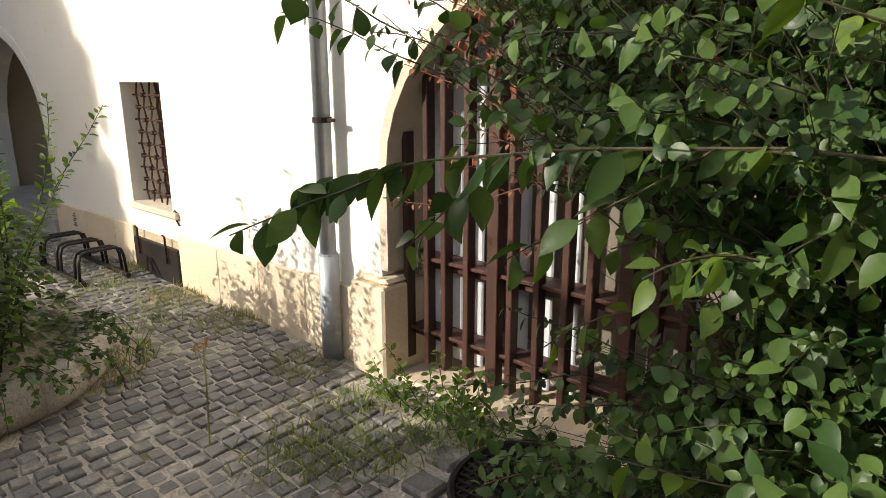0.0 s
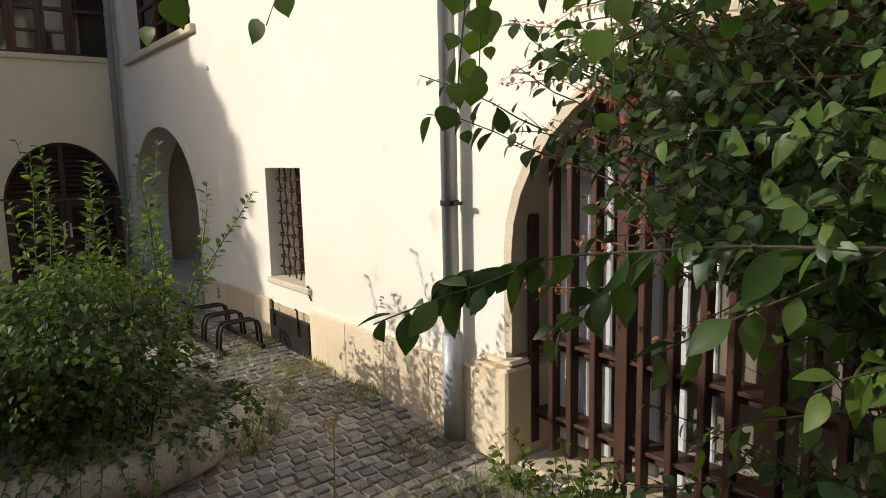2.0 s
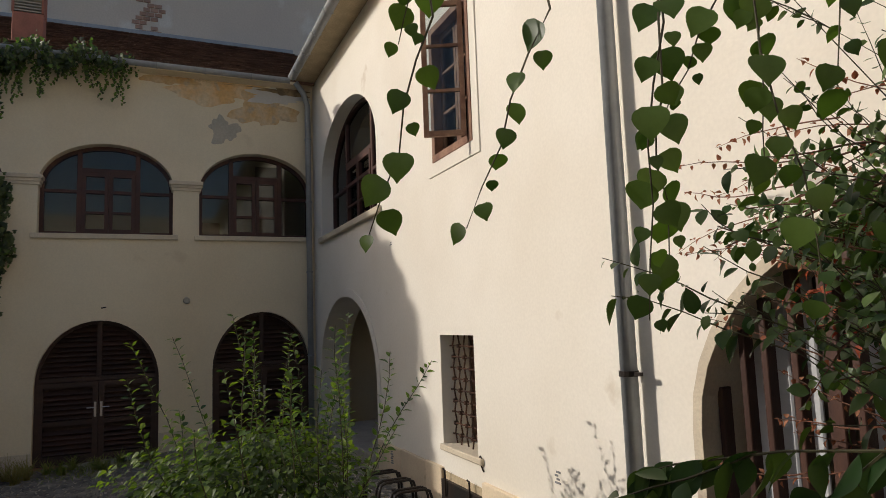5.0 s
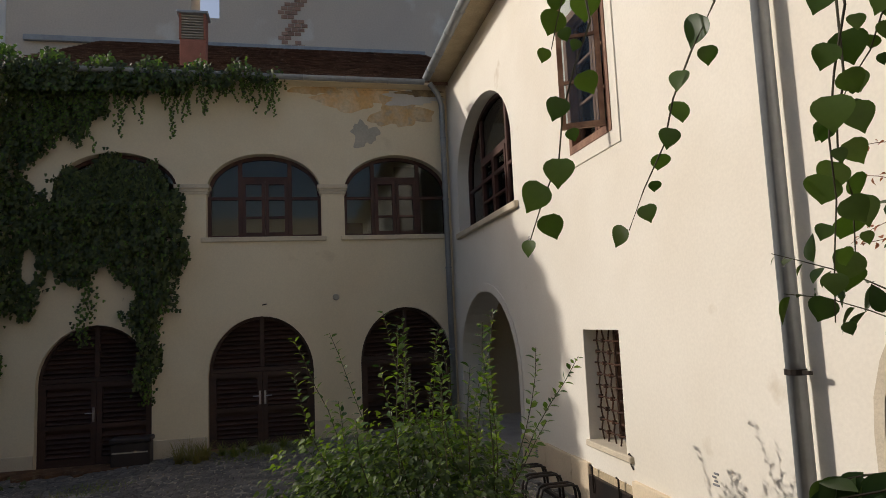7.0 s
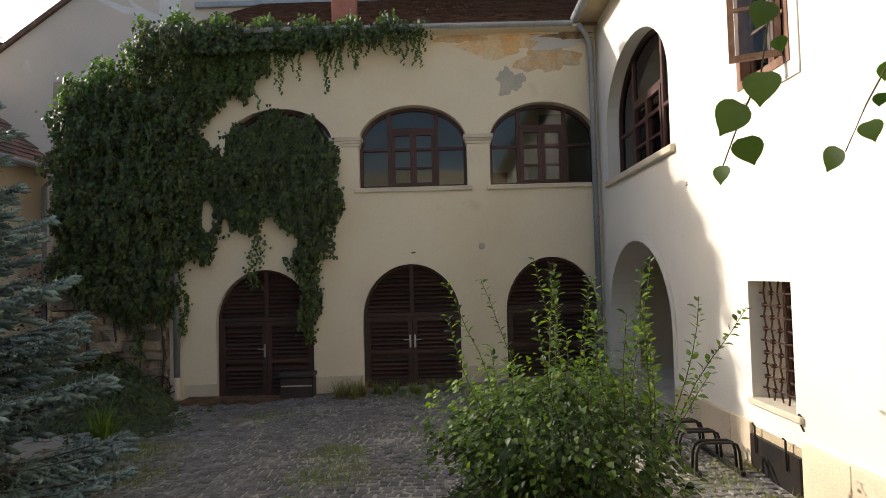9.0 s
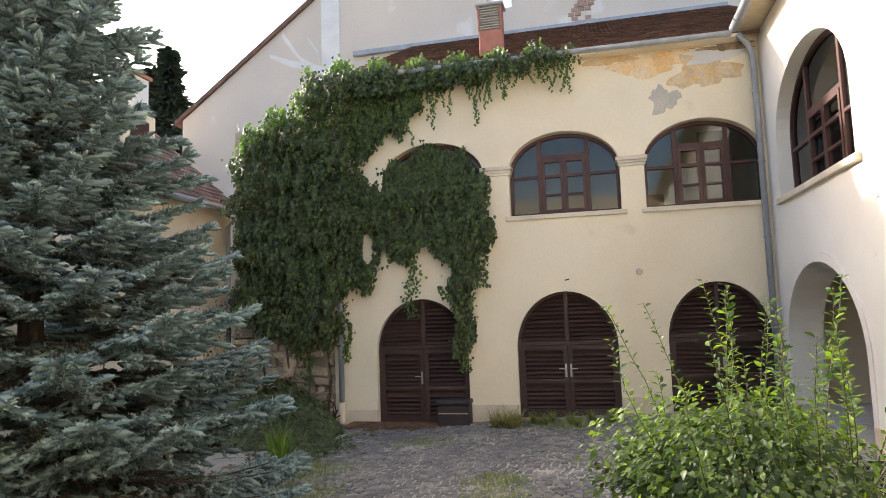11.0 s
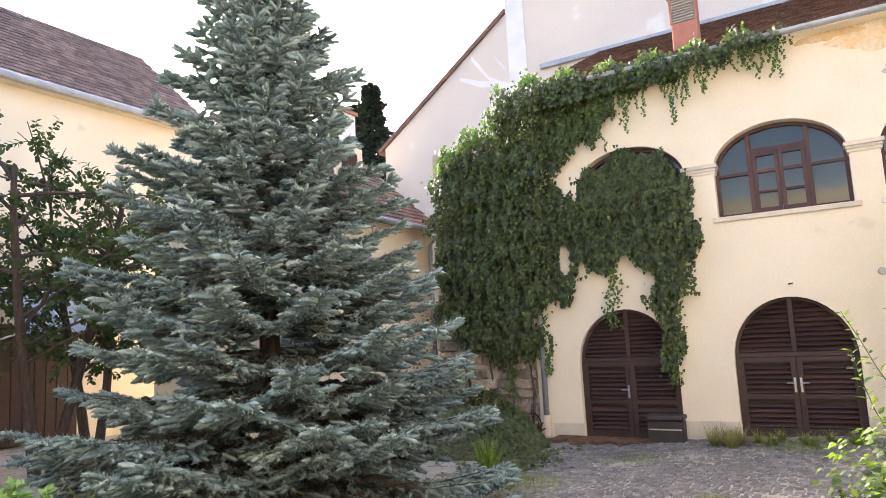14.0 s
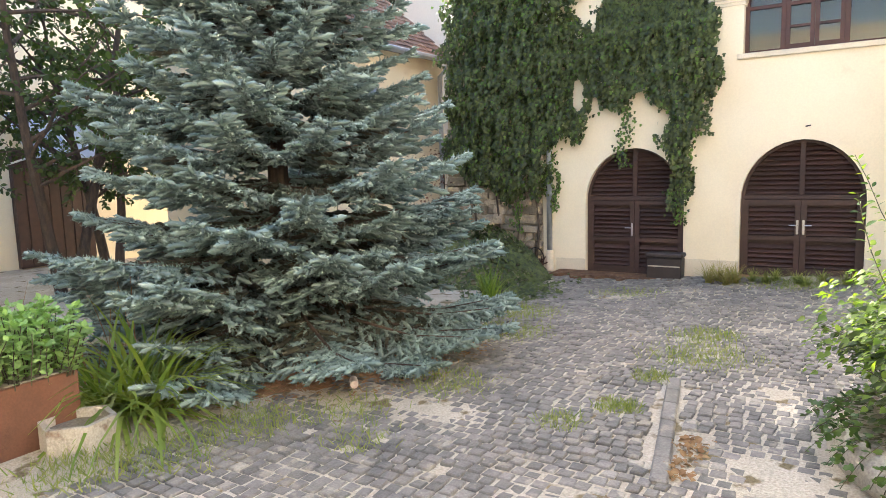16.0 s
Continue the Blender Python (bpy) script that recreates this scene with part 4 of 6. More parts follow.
for k in range(7):
    part("plank", box(-8.28 + 0.22 * k, -8.08 + 0.22 * k, -13.91, -13.88, 0.2, 2.45, bevel=0.006), M_LOUVRE, dd)
cn = thing("glass_canopy", (-7.5, -13.5, 2.9), "grey-blue glass canopy with a pale frame over a door", "canopy")
part("glass_sheet", slab([[(-8.35, -14.0), (-6.7, -14.0), (-6.7, -13.0), (-8.35, -13.0)]], "z", 3.2, 3.22), M_SKYLIGHT, cn)
bmv = cn.children[0].data
for v in bmv.vertices:
    v.co.z -= 0.9 * (v.co.y + 14)
for xx in (-8.35, -7.55, -6.72):
    part("strut", tube([(xx, -14.0, 3.23), (xx, -13.0, 2.33)], 0.03, n=6), M_CURTAIN, cn)
    part("brace", tube([(xx, -14.0, 2.2), (xx, -13.0, 2.33)], 0.02, n=6), M_CURTAIN, cn)

# ---- creeper on the back wall ----
def inside(poly, y, z):
    c = np.zeros(len(y), bool)
    for (y0, z0), (y1, z1) in zip(poly, poly[1:] + poly[:1]):
        c ^= ((z0 > z) != (z1 > z)) & (y < (y1 - y0) * (z - z0) / (z1 - z0 + 1e-12) + y0)
    return c


CURTAIN = [(-6.65, 4.8), (-6.4, 5.4), (-5.5, 5.78), (-5.05, 6.1), (-5.05, 6.5), (-4.45, 6.6), (-3.2, 6.46), (-1.9, 6.44), (-0.8, 6.43), (-0.2, 6.36), (-0.7, 6.2), (-1.7, 6.12), (-2.1, 5.95), (-2.9, 5.87), (-3.3, 5.2), (-3.85, 5.0), (-4.1, 4.7), (-4.2, 4.35), (-3.8, 4.25), (-3.6, 4.56), (-3.3, 4.79), (-2.75, 4.87), (-2.3, 4.71), (-1.98, 4.3), (-1.82, 3.75), (-1.75, 3.4), (-1.95, 2.8), (-2.2, 2.2), (-2.3, 1.0), (-2.48, 1.5), (-2.6, 2.83), (-3.05, 3.05), (-3.9, 2.7), (-4.15, 2.4), (-4.55, 2.2), (-4.7, 1.4), (-5.6, 1.35), (-6.65, 2.1)]


def creeper():
    t = thing("wall_creeper", (-11.2, -5.5, 0.1), "dense green creeper hanging over wall, eaves and an upper arch", "creeper")
    n = 100000
    y, z = rng.uniform(-6.8, 0.1, n), rng.uniform(0.8, 6.85, n)
    wob = 0.09 * np.sin(7 * z + 3 * y) + 0.06 * np.sin(17 * y + 5) + rng.normal(0, 0.05, n)
    ok = inside(CURTAIN, y + wob, z + 0.1 * np.sin(9 * y) + rng.normal(0, 0.05, n))
    gap = ((y + 4.05) ** 2 / 0.012 + (z - 3.1) ** 2 / 0.09 < 1) | ((y + 3.75) ** 2 / 0.008 + (z - 2.9) ** 2 / 0.03 < 1)
    ok &= ~gap
    y, z = y[ok], z[ok]
    main = y < -4.3
    lump = 0.5 + 0.25 * np.sin(3.1 * y + 1.7 * np.sin(2.3 * z)) * np.sin(2.7 * z + y) + 0.17 * np.sin(24 * y + 2.5 * np.sin(2 * z) + 3 * np.sin(3 * y)) + 0.36 * np.sin(13 * y + 2 * np.sin(3 * z)) * np.sin(8.5 * z + 3 * np.sin(5 * y))
    depth = np.where(main, 0.1 + 0.34 * lump, 0.05 + 0.2 * lump) + rng.normal(0, 0.035, len(y))
    depth = np.where((y > -3.8) & (y < -1.95) & (z > 4.1) & (z < 4.95), 0.1 * lump - 0.1, depth)
    over = z > 6.0
    depth = depth + np.where(over, 0.2, 0) + np.where((z > 5.6) & (y < -3.4), 0.12, 0)
    shell = rng.uniform(0, 1, len(y)) ** 0.4
    x = XB + 0.02 + np.maximum(depth, -0.12) * shell
    z = z - 0.45 * (x - XB) * over
    pts = np.stack([x, y, z], 1)
    # hanging strands
    ends = []
    for k in range(130):
        y0 = rng.uniform(-4.9, -0.2)
        top = 6.25 if y0 > -3.0 else 5.9
        ln = rng.uniform(0.3, 1.0) * rng.uniform(0.5, 1.3) * (1.0 if y0 < -1.6 else 0.65)
        m = max(4, int(ln / 0.026))
        s = np.linspace(0, 1, m)
        ends.append(np.stack([np.full(m, XB + 0.22) + 0.04 * np.sin(5 * s + k), y0 + 0.1 * np.sin(2.2 * s + k) * s + rng.normal(0, 0.018, m), top - ln * s], 1))
    for y0, z0, z1, w in ((-3.25, 2.9, 1.85, 0.07), (-2.3, 2.4, 0.9, 0.07), (-4.6, 2.3, 1.35, 0.07), (-5.2, 1.5, 0.7, 0.06), (-4.45, 1.8, 1.1, 0.03)):
        m = int((z0 - z1) / 0.006)
        s = np.linspace(0, 1, m)
        ends.append(np.stack([XB + 0.06 + rng.uniform(0, 0.08, m), y0 + 0.05 * np.sin(6 * s) + rng.normal(0, w, m), z0 + (z1 - z0) * s], 1))
    sel = rng.uniform(0, 1, len(pts)) < 0.9
    pts = pts[sel]
    # outer and top leaves take a lighter tone: sunlight put into their colour
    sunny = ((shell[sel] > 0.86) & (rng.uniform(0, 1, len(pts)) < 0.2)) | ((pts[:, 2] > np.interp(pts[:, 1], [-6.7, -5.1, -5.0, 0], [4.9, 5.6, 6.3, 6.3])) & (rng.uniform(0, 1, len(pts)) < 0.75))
    down = lambda p: np.tile((0.35, 0, -0.9), (len(p), 1))  # noqa: E731
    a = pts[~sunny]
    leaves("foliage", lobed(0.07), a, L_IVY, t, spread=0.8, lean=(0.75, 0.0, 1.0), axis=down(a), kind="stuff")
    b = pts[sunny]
    leaves("top_foliage", lobed(0.066), b, L_IVYSUN, t, "upper leaves with sunlight put into their colour", spread=1.0, lean=(0.8, 0, 1.2), axis=down(b), kind="stuff")
    e = np.concatenate(ends)
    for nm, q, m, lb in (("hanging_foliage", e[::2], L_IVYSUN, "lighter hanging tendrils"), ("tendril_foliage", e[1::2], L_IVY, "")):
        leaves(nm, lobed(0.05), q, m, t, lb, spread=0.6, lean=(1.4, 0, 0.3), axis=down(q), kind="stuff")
    for y0 in (-6.2, -5.7, -5.3, -4.9):
        part("stem", tube([(XB + 0.05, y0, 0.0), (XB + 0.07, y0 + 0.1, 0.8), (XB + 0.06, y0 - 0.05, 2.0), (XB + 0.06, y0 + 0.1, 3.6)], 0.025, 0.01, n=6), M_BARK, t)


creeper()

# ---- blue spruce ----
def needle_twig(needles=14):
    """A stout blunt needled shoot, one unit long: a plump body with needles standing off it."""
    v, f = [], []
    rings = ((0, 0.06), (0.18, 0.14), (0.8, 0.13), (1.02, 0.04))
    for k, (x, r) in enumerate(rings):
        v += [np.array((x, r * math.cos(math.tau * (j + 0.5 * k) / 4), r * math.sin(math.tau * (j + 0.5 * k) / 4))) for j in range(4)]
    for k in range(3):
        f += [(4 * k + j, 4 * k + (j + 1) % 4, 4 * k + 4 + (j + 1) % 4, 4 * k + 4 + j) for j in range(4)]
    for i in range(needles):
        s, a = 0.08 + 0.9 * i / max(needles, 1), 2.4 * i
        r = 0.2 * (1 - 0.2 * s)
        p = np.array((s, math.cos(a) * 0.08, math.sin(a) * 0.08))
        d = np.array((0.13, math.cos(a) * r, math.sin(a) * r + 0.02))
        side = np.array((0.035, -math.sin(a) * 0.035, math.cos(a) * 0.035))
        o = len(v)
        v += [p - side, p + side, p + d]
        f.append((o, o + 1, o + 2))
    return np.array(v), f


def spruce(cx, cy, base, height):
    t = thing("blue_spruce", (cx, cy, base), "tall blue-grey spruce with layered drooping branches", "tree")
    part("trunk", tube([(cx, cy, base - 0.1), (cx + 0.03, cy, base + 2.5), (cx, cy + 0.02, base + height)], 0.15, 0.015, n=10), M_BARK, t)
    P, A, S, inner = [], [], [], []
    limbs = bmesh.new()
    r = random.Random(3)
    z = 0.24
    while z < height - 0.12:
        u = z / height
        reach = 2.22 * max(0.0, 1 - max(z - 0.9, 0) / (height - 0.85)) ** 1.4 * min(1, 0.94 + z * 0.1) + 0.06
        n = max(8, int(9 + 8 * (1 - u)))
        ph = r.uniform(0, math.tau)
        for i in range(n):
            az = ph + math.tau * i / n + r.uniform(-0.3, 0.3)
            L = reach * (r.uniform(0.7, 1.13) if z > 1.6 else r.uniform(0.72, 1.03) if z > 0.75 else r.uniform(0.88, 1.06))
            zz = z + r.uniform(-0.05, 0.05)
            lift = 0.45 * u - (0.07 if z > 0.8 else 0.13 if z > 0.42 else 0.06) + r.uniform(-0.06, 0.06)
            sag = (0.17 * (1 - u)) * L / 2.2
            out = np.array((math.cos(az), math.sin(az), 0))
            lat = np.array((-math.sin(az), math.cos(az), 0))

            def at(s):
                return np.array((cx, cy, base + zz)) + out * (L * s) + np.array((0, 0, L * lift * s - sag * math.sin(s * 2.2) + 0.09 * L * s ** 3))

            add_tube(limbs, [at(s) for s in (0, 0.35, 0.7, 1.0)], 0.02 * (L / 2 + 0.3), 0.004, n=5, caps=False)
            k = max(3, int(L / 0.1))
            for j in range(int(k * 0.08), k + 1):
                s = j / k
                p = at(s)
                fwd = at(min(s + 0.05, 1.05)) - at(s - 0.05)
                fwd /= np.linalg.norm(fwd)
                if s > 0.45:
                    P.append(p), A.append(fwd + np.array((0, 0, 0.05)) + 0.25 * lat * r.uniform(-1, 1)), S.append(r.uniform(0.12, 0.17))
                for sd in (-1, 1):
                    ls = min((0.07 + 0.4 * L * (1 - s) ** 0.8 * min(1, s * 2.4)) * r.uniform(0.55, 1.2), 0.6)
                    d = fwd * 0.66 + lat * sd * 0.75 + np.array((0, 0, r.uniform(-0.2, 0.02)))
                    d /= np.linalg.norm(d)
                    m = max(1, int(ls / 0.12))
                    for q in range(m):
                        c = p + d * (q * 0.12) - np.array((0, 0, 0.5 * (q * 0.12) ** 2))
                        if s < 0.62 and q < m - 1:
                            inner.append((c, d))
                            if r.random() < 0.5:
                                continue
                        last = q == m - 1
                        P.append(c), A.append(d + np.array((0, 0, r.uniform(-0.2, 0.12)))), S.append(r.uniform(0.14, 0.2) * (1.12 if last else 0.92))
                        side = np.cross((0.0, 0.0, 1.0), d)
                        for w in (-1, 1):
                            if r.random() < 0.72:
                                P.append(c + d * 0.03), A.append(d * 0.75 + side * (w * 0.62) + np.array((0, 0, r.uniform(-0.25, 0.02)))), S.append(r.uniform(0.12, 0.17))
        z += (0.3 - 0.14 * u) * r.uniform(0.85, 1.15)
    P, A, S = np.array(P), np.array(A), np.array(S)
    clear = P[:, 2] > base + 0.07
    P, A, S = P[clear], A[clear], S[clear]
    tw = needle_twig()
    turns = frames(A, np.tile((0.0, 0.0, 1.0), (len(P), 1)) + 0.2 * unit(len(P)))
    v, f = stamp(tw, turns, P, S)
    raw("needle_foliage", v, f, L_NEEDLE, t, "blue-grey needled shoots", True)["kind"] = "stuff"
    # inner shoots are coloured dark to paint the shade between the layers
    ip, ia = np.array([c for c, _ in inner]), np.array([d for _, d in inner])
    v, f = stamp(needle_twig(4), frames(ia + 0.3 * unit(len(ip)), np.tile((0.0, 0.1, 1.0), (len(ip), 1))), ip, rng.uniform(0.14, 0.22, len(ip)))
    raw("inner_foliage", v, f, L_INNER, t, "dark brownish inner shoots, shade put into their colour")["kind"] = "stuff"
    part("limb_wood", limbs, M_BARK, t)["kind"] = "stuff"


spruce(-5.0, -4.9, 0.18, 6.85)


# ---- trees and shrubs: limbs with leaves along them ----
def grow(start, heading, length, bend, n=8, seed=0, up=0.0):
    r = random.Random(seed)
    p, d = Vector(start), Vector(heading).normalized()
    pts = [p.copy()]
    for _ in range(n):
        d = (d + Vector((r.uniform(-bend, bend), r.uniform(-bend, bend), r.uniform(-bend, bend) + up))).normalized()
        p = p + d * (length / n)
        pts.append(p.copy())
    return pts


def along(pts, s):
    k = s * (len(pts) - 1)
    i = min(int(k), len(pts) - 2)
    return pts[i].lerp(pts[i + 1], k - i), (pts[i + 1] - pts[i]).normalized()


def leafy(pts, count, s0, out, droop, r):
    """Leaf feet and headings along a shoot, turning round it."""
    res = []
    for i in range(count):
        s = s0 + (1 - s0) * (i + 0.5) / count
        p, d = along(pts, min(s, 1.0))
        a = 2.4 * i + r.uniform(-0.4, 0.4)
        side = d.cross(Vector((0.2, 0.1, 1))).normalized()
        side = (Matrix.Rotation(a, 3, d) @ side).normalized()
        h = (d * 0.45 + side * out + Vector((0, 0, -droop))).normalized()
        res.append((p + side * 0.006, h))
    return res


def put_leaves(name, res, template, material, parent, size, label="", lean=(0, 0, 1), spread=0.6, singles=0):
    """The first ones as single leaves on one mesh, the rest joined."""
    P, A = np.array([list(p) for p, _ in res]), np.array([list(h) for _, h in res])
    turns = frames(A + 0.15 * unit(len(P)), unit(len(P)) * spread + np.array(lean))
    S = rng.uniform(*size, len(P))
    if singles:
        me = bpy.data.meshes.new("leaf")
        me.from_pydata(template[0].tolist(), [], template[1])
        me.materials.append(material)
        me.polygons.foreach_set("use_smooth", [True] * len(me.polygons))
        for i in range(min(singles, len(P))):
            o = new("leaf", me)
            o.parent = parent
            o.matrix_parent_inverse = Matrix.Translation(-parent.location)
            o.matrix_basis = Matrix.LocRotScale(Vector(P[i]), Matrix(turns[i].tolist()).to_quaternion(), Vector((S[i],) * 3))
    if len(P) > singles:
        v, f = stamp(template, turns[singles:], P[singles:], S[singles:])
        raw(name, v, f, material, parent, label, True)["kind"] = "stuff"


# bush in the round planter
pc = (-4.47, 0.8)
pl = thing("round_planter", (*pc, 0.2), "round weathered concrete planter with a bulging rim", "planter")
prof = [(0.84, 0.12), (0.87, 0.18), (0.89, 0.21), (0.94, 0.235), (0.985, 0.285), (0.99, 0.35), (0.97, 0.41), (0.93, 0.44), (0.86, 0.45), (0.8, 0.44), (0.78, 0.4)]
for k in range(8):
    bm = bmesh.new()
    rows = []
    for i in range(9):
        a = math.tau * (k + 0.006 + 0.988 * i / 8) / 8 + 0.35
        rows.append([bm.verts.new((pc[0] + 0.91 * r * math.cos(a), pc[1] + 0.91 * r * math.sin(a), z)) for r, z in prof + [(0.72, 0.4), (0.72, 0.12)]])
    m = len(rows[0])
    for a, b in zip(rows, rows[1:]):
        for j in range(m):
            bm.faces.new((a[j], a[(j + 1) % m], b[(j + 1) % m], b[j]))
    bm.faces.new(rows[0])
    bm.faces.new(rows[-1])
    part("rim_segment", bm, M_CONC, pl, smooth=True)
part("soil", tube([(*pc, 0.15), (*pc, 0.38)], 0.7, n=32), M_DIRT, pl)
bush = thing("planter_shrub", (*pc, 0.38), "wild green shrub with upright leafy shoots in the planter", "shrub")
rr = random.Random(21)
stems, tips, mass = bmesh.new(), [], []
for i in range(84):
    a, q = rr.uniform(0, math.tau), rr.uniform(0, 0.48)
    tall = i < 30
    if not tall and 0.2 < a < 2.2:
        a += 2.4
    ln = rr.uniform(1.15, 1.8) if tall else rr.uniform(0.6, 1.1)
    lean = 0.12 + 0.38 * rr.random() if tall else 0.4 + 0.45 * rr.random()
    pts = grow((pc[0] + q * math.cos(a), pc[1] + q * math.sin(a), 0.36), (lean * math.cos(a), lean * math.sin(a), 1), ln, 0.13, 9, i, 0.02 if tall else -0.05)
    add_tube(stems, pts, 0.006, 0.002, n=5, caps=False)
    (tips if tall else mass).extend(leafy(pts, 62 if tall else 44, 0.15, 0.85, -0.15 if tall else 0.15, rr))
    if tall:
        mass.extend(leafy(pts[:5], 18, 0.1, 1.2, 0.1, rr))
part("stem_wood", stems, M_TWIG, bush)["kind"] = "stuff"
rr.shuffle(tips)
half = len(tips) * 2 // 5
put_leaves("green_leaves", tips[:half], blade(0.055, 0.03, OVALCOARSE, 0.3, 0.25), L_BUSH, bush, (0.6, 1.15), "mid-green leaves")
put_leaves("shoot_leaves", tips[half:], blade(0.058, 0.03, OVAL, 0.3, 0.25), L_LIGHTGREEN, bush, (0.6, 1.15), "narrow light green leaves", singles=150)
extra = []
for i in range(3600):
    a, q, z = rr.uniform(2.0, 6.9), 0.82 * math.sqrt(rr.random()), rr.random()
    top = 1.42 - 0.5 * q
    p = Vector((pc[0] + q * math.cos(a), pc[1] + q * math.sin(a), 0.5 + (top - 0.5) * (1 - 0.5 * z * z)))
    extra.append((p, Vector((math.cos(a), math.sin(a), rr.uniform(-0.7, 0.3)))))
for i in range(1700):
    a, q = rr.uniform(0, math.tau), 0.74 * math.sqrt(rr.random())
    extra.append((Vector((pc[0] + q * math.cos(a), pc[1] + q * math.sin(a), 0.39 + 0.5 * rr.random() * (1 - 0.5 * q))), Vector((math.cos(a), math.sin(a), rr.uniform(-0.5, 0.5)))))
both = extra + mass
rr.shuffle(both)
# sunlight and shade are put into leaf colour: a random third is lighter
cut = len(both) // 3
put_leaves("sunny_leaves", both[:cut], blade(0.05, 0.032, OVAL, 0.2, 0.25), L_LIGHTGREEN, bush, (0.5, 1.15), "yellow-green leaves")
put_leaves("lower_leaves", both[cut:], blade(0.058, 0.038, OVAL, 0.2, 0.25), L_DEEP, bush, (0.6, 1.15), "dark green lower leaves")
bright = []
for i in range(1100):
    a, q = rr.uniform(2.2, 5.9), rr.uniform(0.4, 1.05)
    bright.append((Vector((pc[0] + q * math.cos(a), pc[1] + q * math.sin(a), rr.uniform(0.72, 1.6 - 0.4 * q))), Vector((math.cos(a), math.sin(a), rr.uniform(-0.8, 0.1)))))
put_leaves("bright_leaves", bright, blade(0.05, 0.04, HEART, 0.2, 0.2), L_LIGHTGREEN, bush, (0.6, 1.1), "yellow-green heart-shaped leaves")
trail = thing("trailing_ivy", (*pc, 0.55), "dark trailing vine hanging over the planter's rim", "vine")
tl = []
for i in range(58):
    a = -2.3 + 3.9 * i / 58 + rr.uniform(-0.1, 0.1)
    p0 = Vector((pc[0] + 0.73 * math.cos(a), pc[1] + 0.73 * math.sin(a), 0.49))
    pts = grow(p0, (math.cos(a), math.sin(a), 0.15), rr.uniform(0.22, 0.42), 0.2, 5, i + 50, -0.25)
    part("runner", tube(pts, 0.003, 0.002, n=4), M_TWIG, trail)
    tl += leafy(pts, 9, 0.1, 0.9, 0.2, rr)
put_leaves("trailing_leaves", tl, lobed(0.05), L_BUSH, trail, (0.7, 1.1), singles=120)

# large shrub close to the slatted arch
near = thing("arch_shrub", (0.1, 2.0, 0.22), "large glossy green shrub growing in front of the slatted arch", "shrub")
rr = random.Random(33)


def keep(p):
    """Thinned to fit the camera's view: slats bare along the middle, thin near ground."""
    # side and rise are slopes seen from the camera's standpoint
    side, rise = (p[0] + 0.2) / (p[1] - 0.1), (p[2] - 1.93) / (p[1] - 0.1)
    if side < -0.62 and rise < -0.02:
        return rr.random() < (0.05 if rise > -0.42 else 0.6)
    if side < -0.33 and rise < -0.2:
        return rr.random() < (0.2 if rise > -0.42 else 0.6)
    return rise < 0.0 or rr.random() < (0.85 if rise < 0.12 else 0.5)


big, small = [], []
limb = bmesh.new()
for i in range(520):
    tx = rr.uniform(-1.9, 0.95)
    ty = rr.uniform(1.35, 2.35)
    tz = rr.uniform(0.3, 3.5)
    # left edge follows a sight line from the camera
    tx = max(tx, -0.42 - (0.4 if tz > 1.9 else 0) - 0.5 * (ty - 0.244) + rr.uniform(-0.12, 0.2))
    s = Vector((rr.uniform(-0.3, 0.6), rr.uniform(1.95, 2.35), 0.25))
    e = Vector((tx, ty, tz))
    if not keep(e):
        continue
    mid = s.lerp(e, 0.5) + Vector((rr.uniform(-0.1, 0.1), 0.12, 0.25))
    pts = [s.lerp(mid, k / 4) for k in range(4)] + [mid.lerp(e, k / 5) for k in range(6)]
    add_tube(limb, pts, 0.0035, 0.001, n=4, caps=False)
    tail = pts[3:]
    for j in range(7):
        p, d = along(tail, 0.1 + 0.14 * j)
        tw = grow(p, d + Vector((rr.uniform(-0.9, 0.9), rr.uniform(-0.9, 0.4), rr.uniform(-0.4, 0.7))), rr.uniform(0.22, 0.45), 0.18, 5, 100 + i * 7 + j, -0.04)
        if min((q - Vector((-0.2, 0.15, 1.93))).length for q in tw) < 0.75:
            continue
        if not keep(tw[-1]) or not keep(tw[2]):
            continue
        add_tube(limb, tw, 0.0022, 0.001, n=4, caps=False)
        (big if rr.random() < (0.4 if ty < 1.8 else 0.1) else small).extend(leafy(tw, 15, 0.1, 0.85, 0.3, rr))
rr.shuffle(big)
part("branch_wood", limb, M_TWIG, near)["kind"] = "stuff"
OVALLEAF = blade(0.064, 0.041, (0.08, 0.66, 0.95, 1.0, 0.93, 0.72, 0.4, 0.02), 0.22, 0.3)
put_leaves("leaves", big, OVALLEAF, L_BUSH, near, (0.35, 1.2), "glossy oval leaves", lean=(-0.4, -0.6, 0.8), spread=0.8, singles=170)
put_leaves("small_leaves", small, blade(0.044, 0.034, (0.1, 0.85, 1.0, 0.75, 0.03), 0.2, 0.2), L_BUSH, near, (0.45, 1.15), "smaller green leaves", lean=(-0.4, -0.6, 0.8), spread=0.8)
# leaves in a lighter green, with sunlight put into the colour
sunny = []
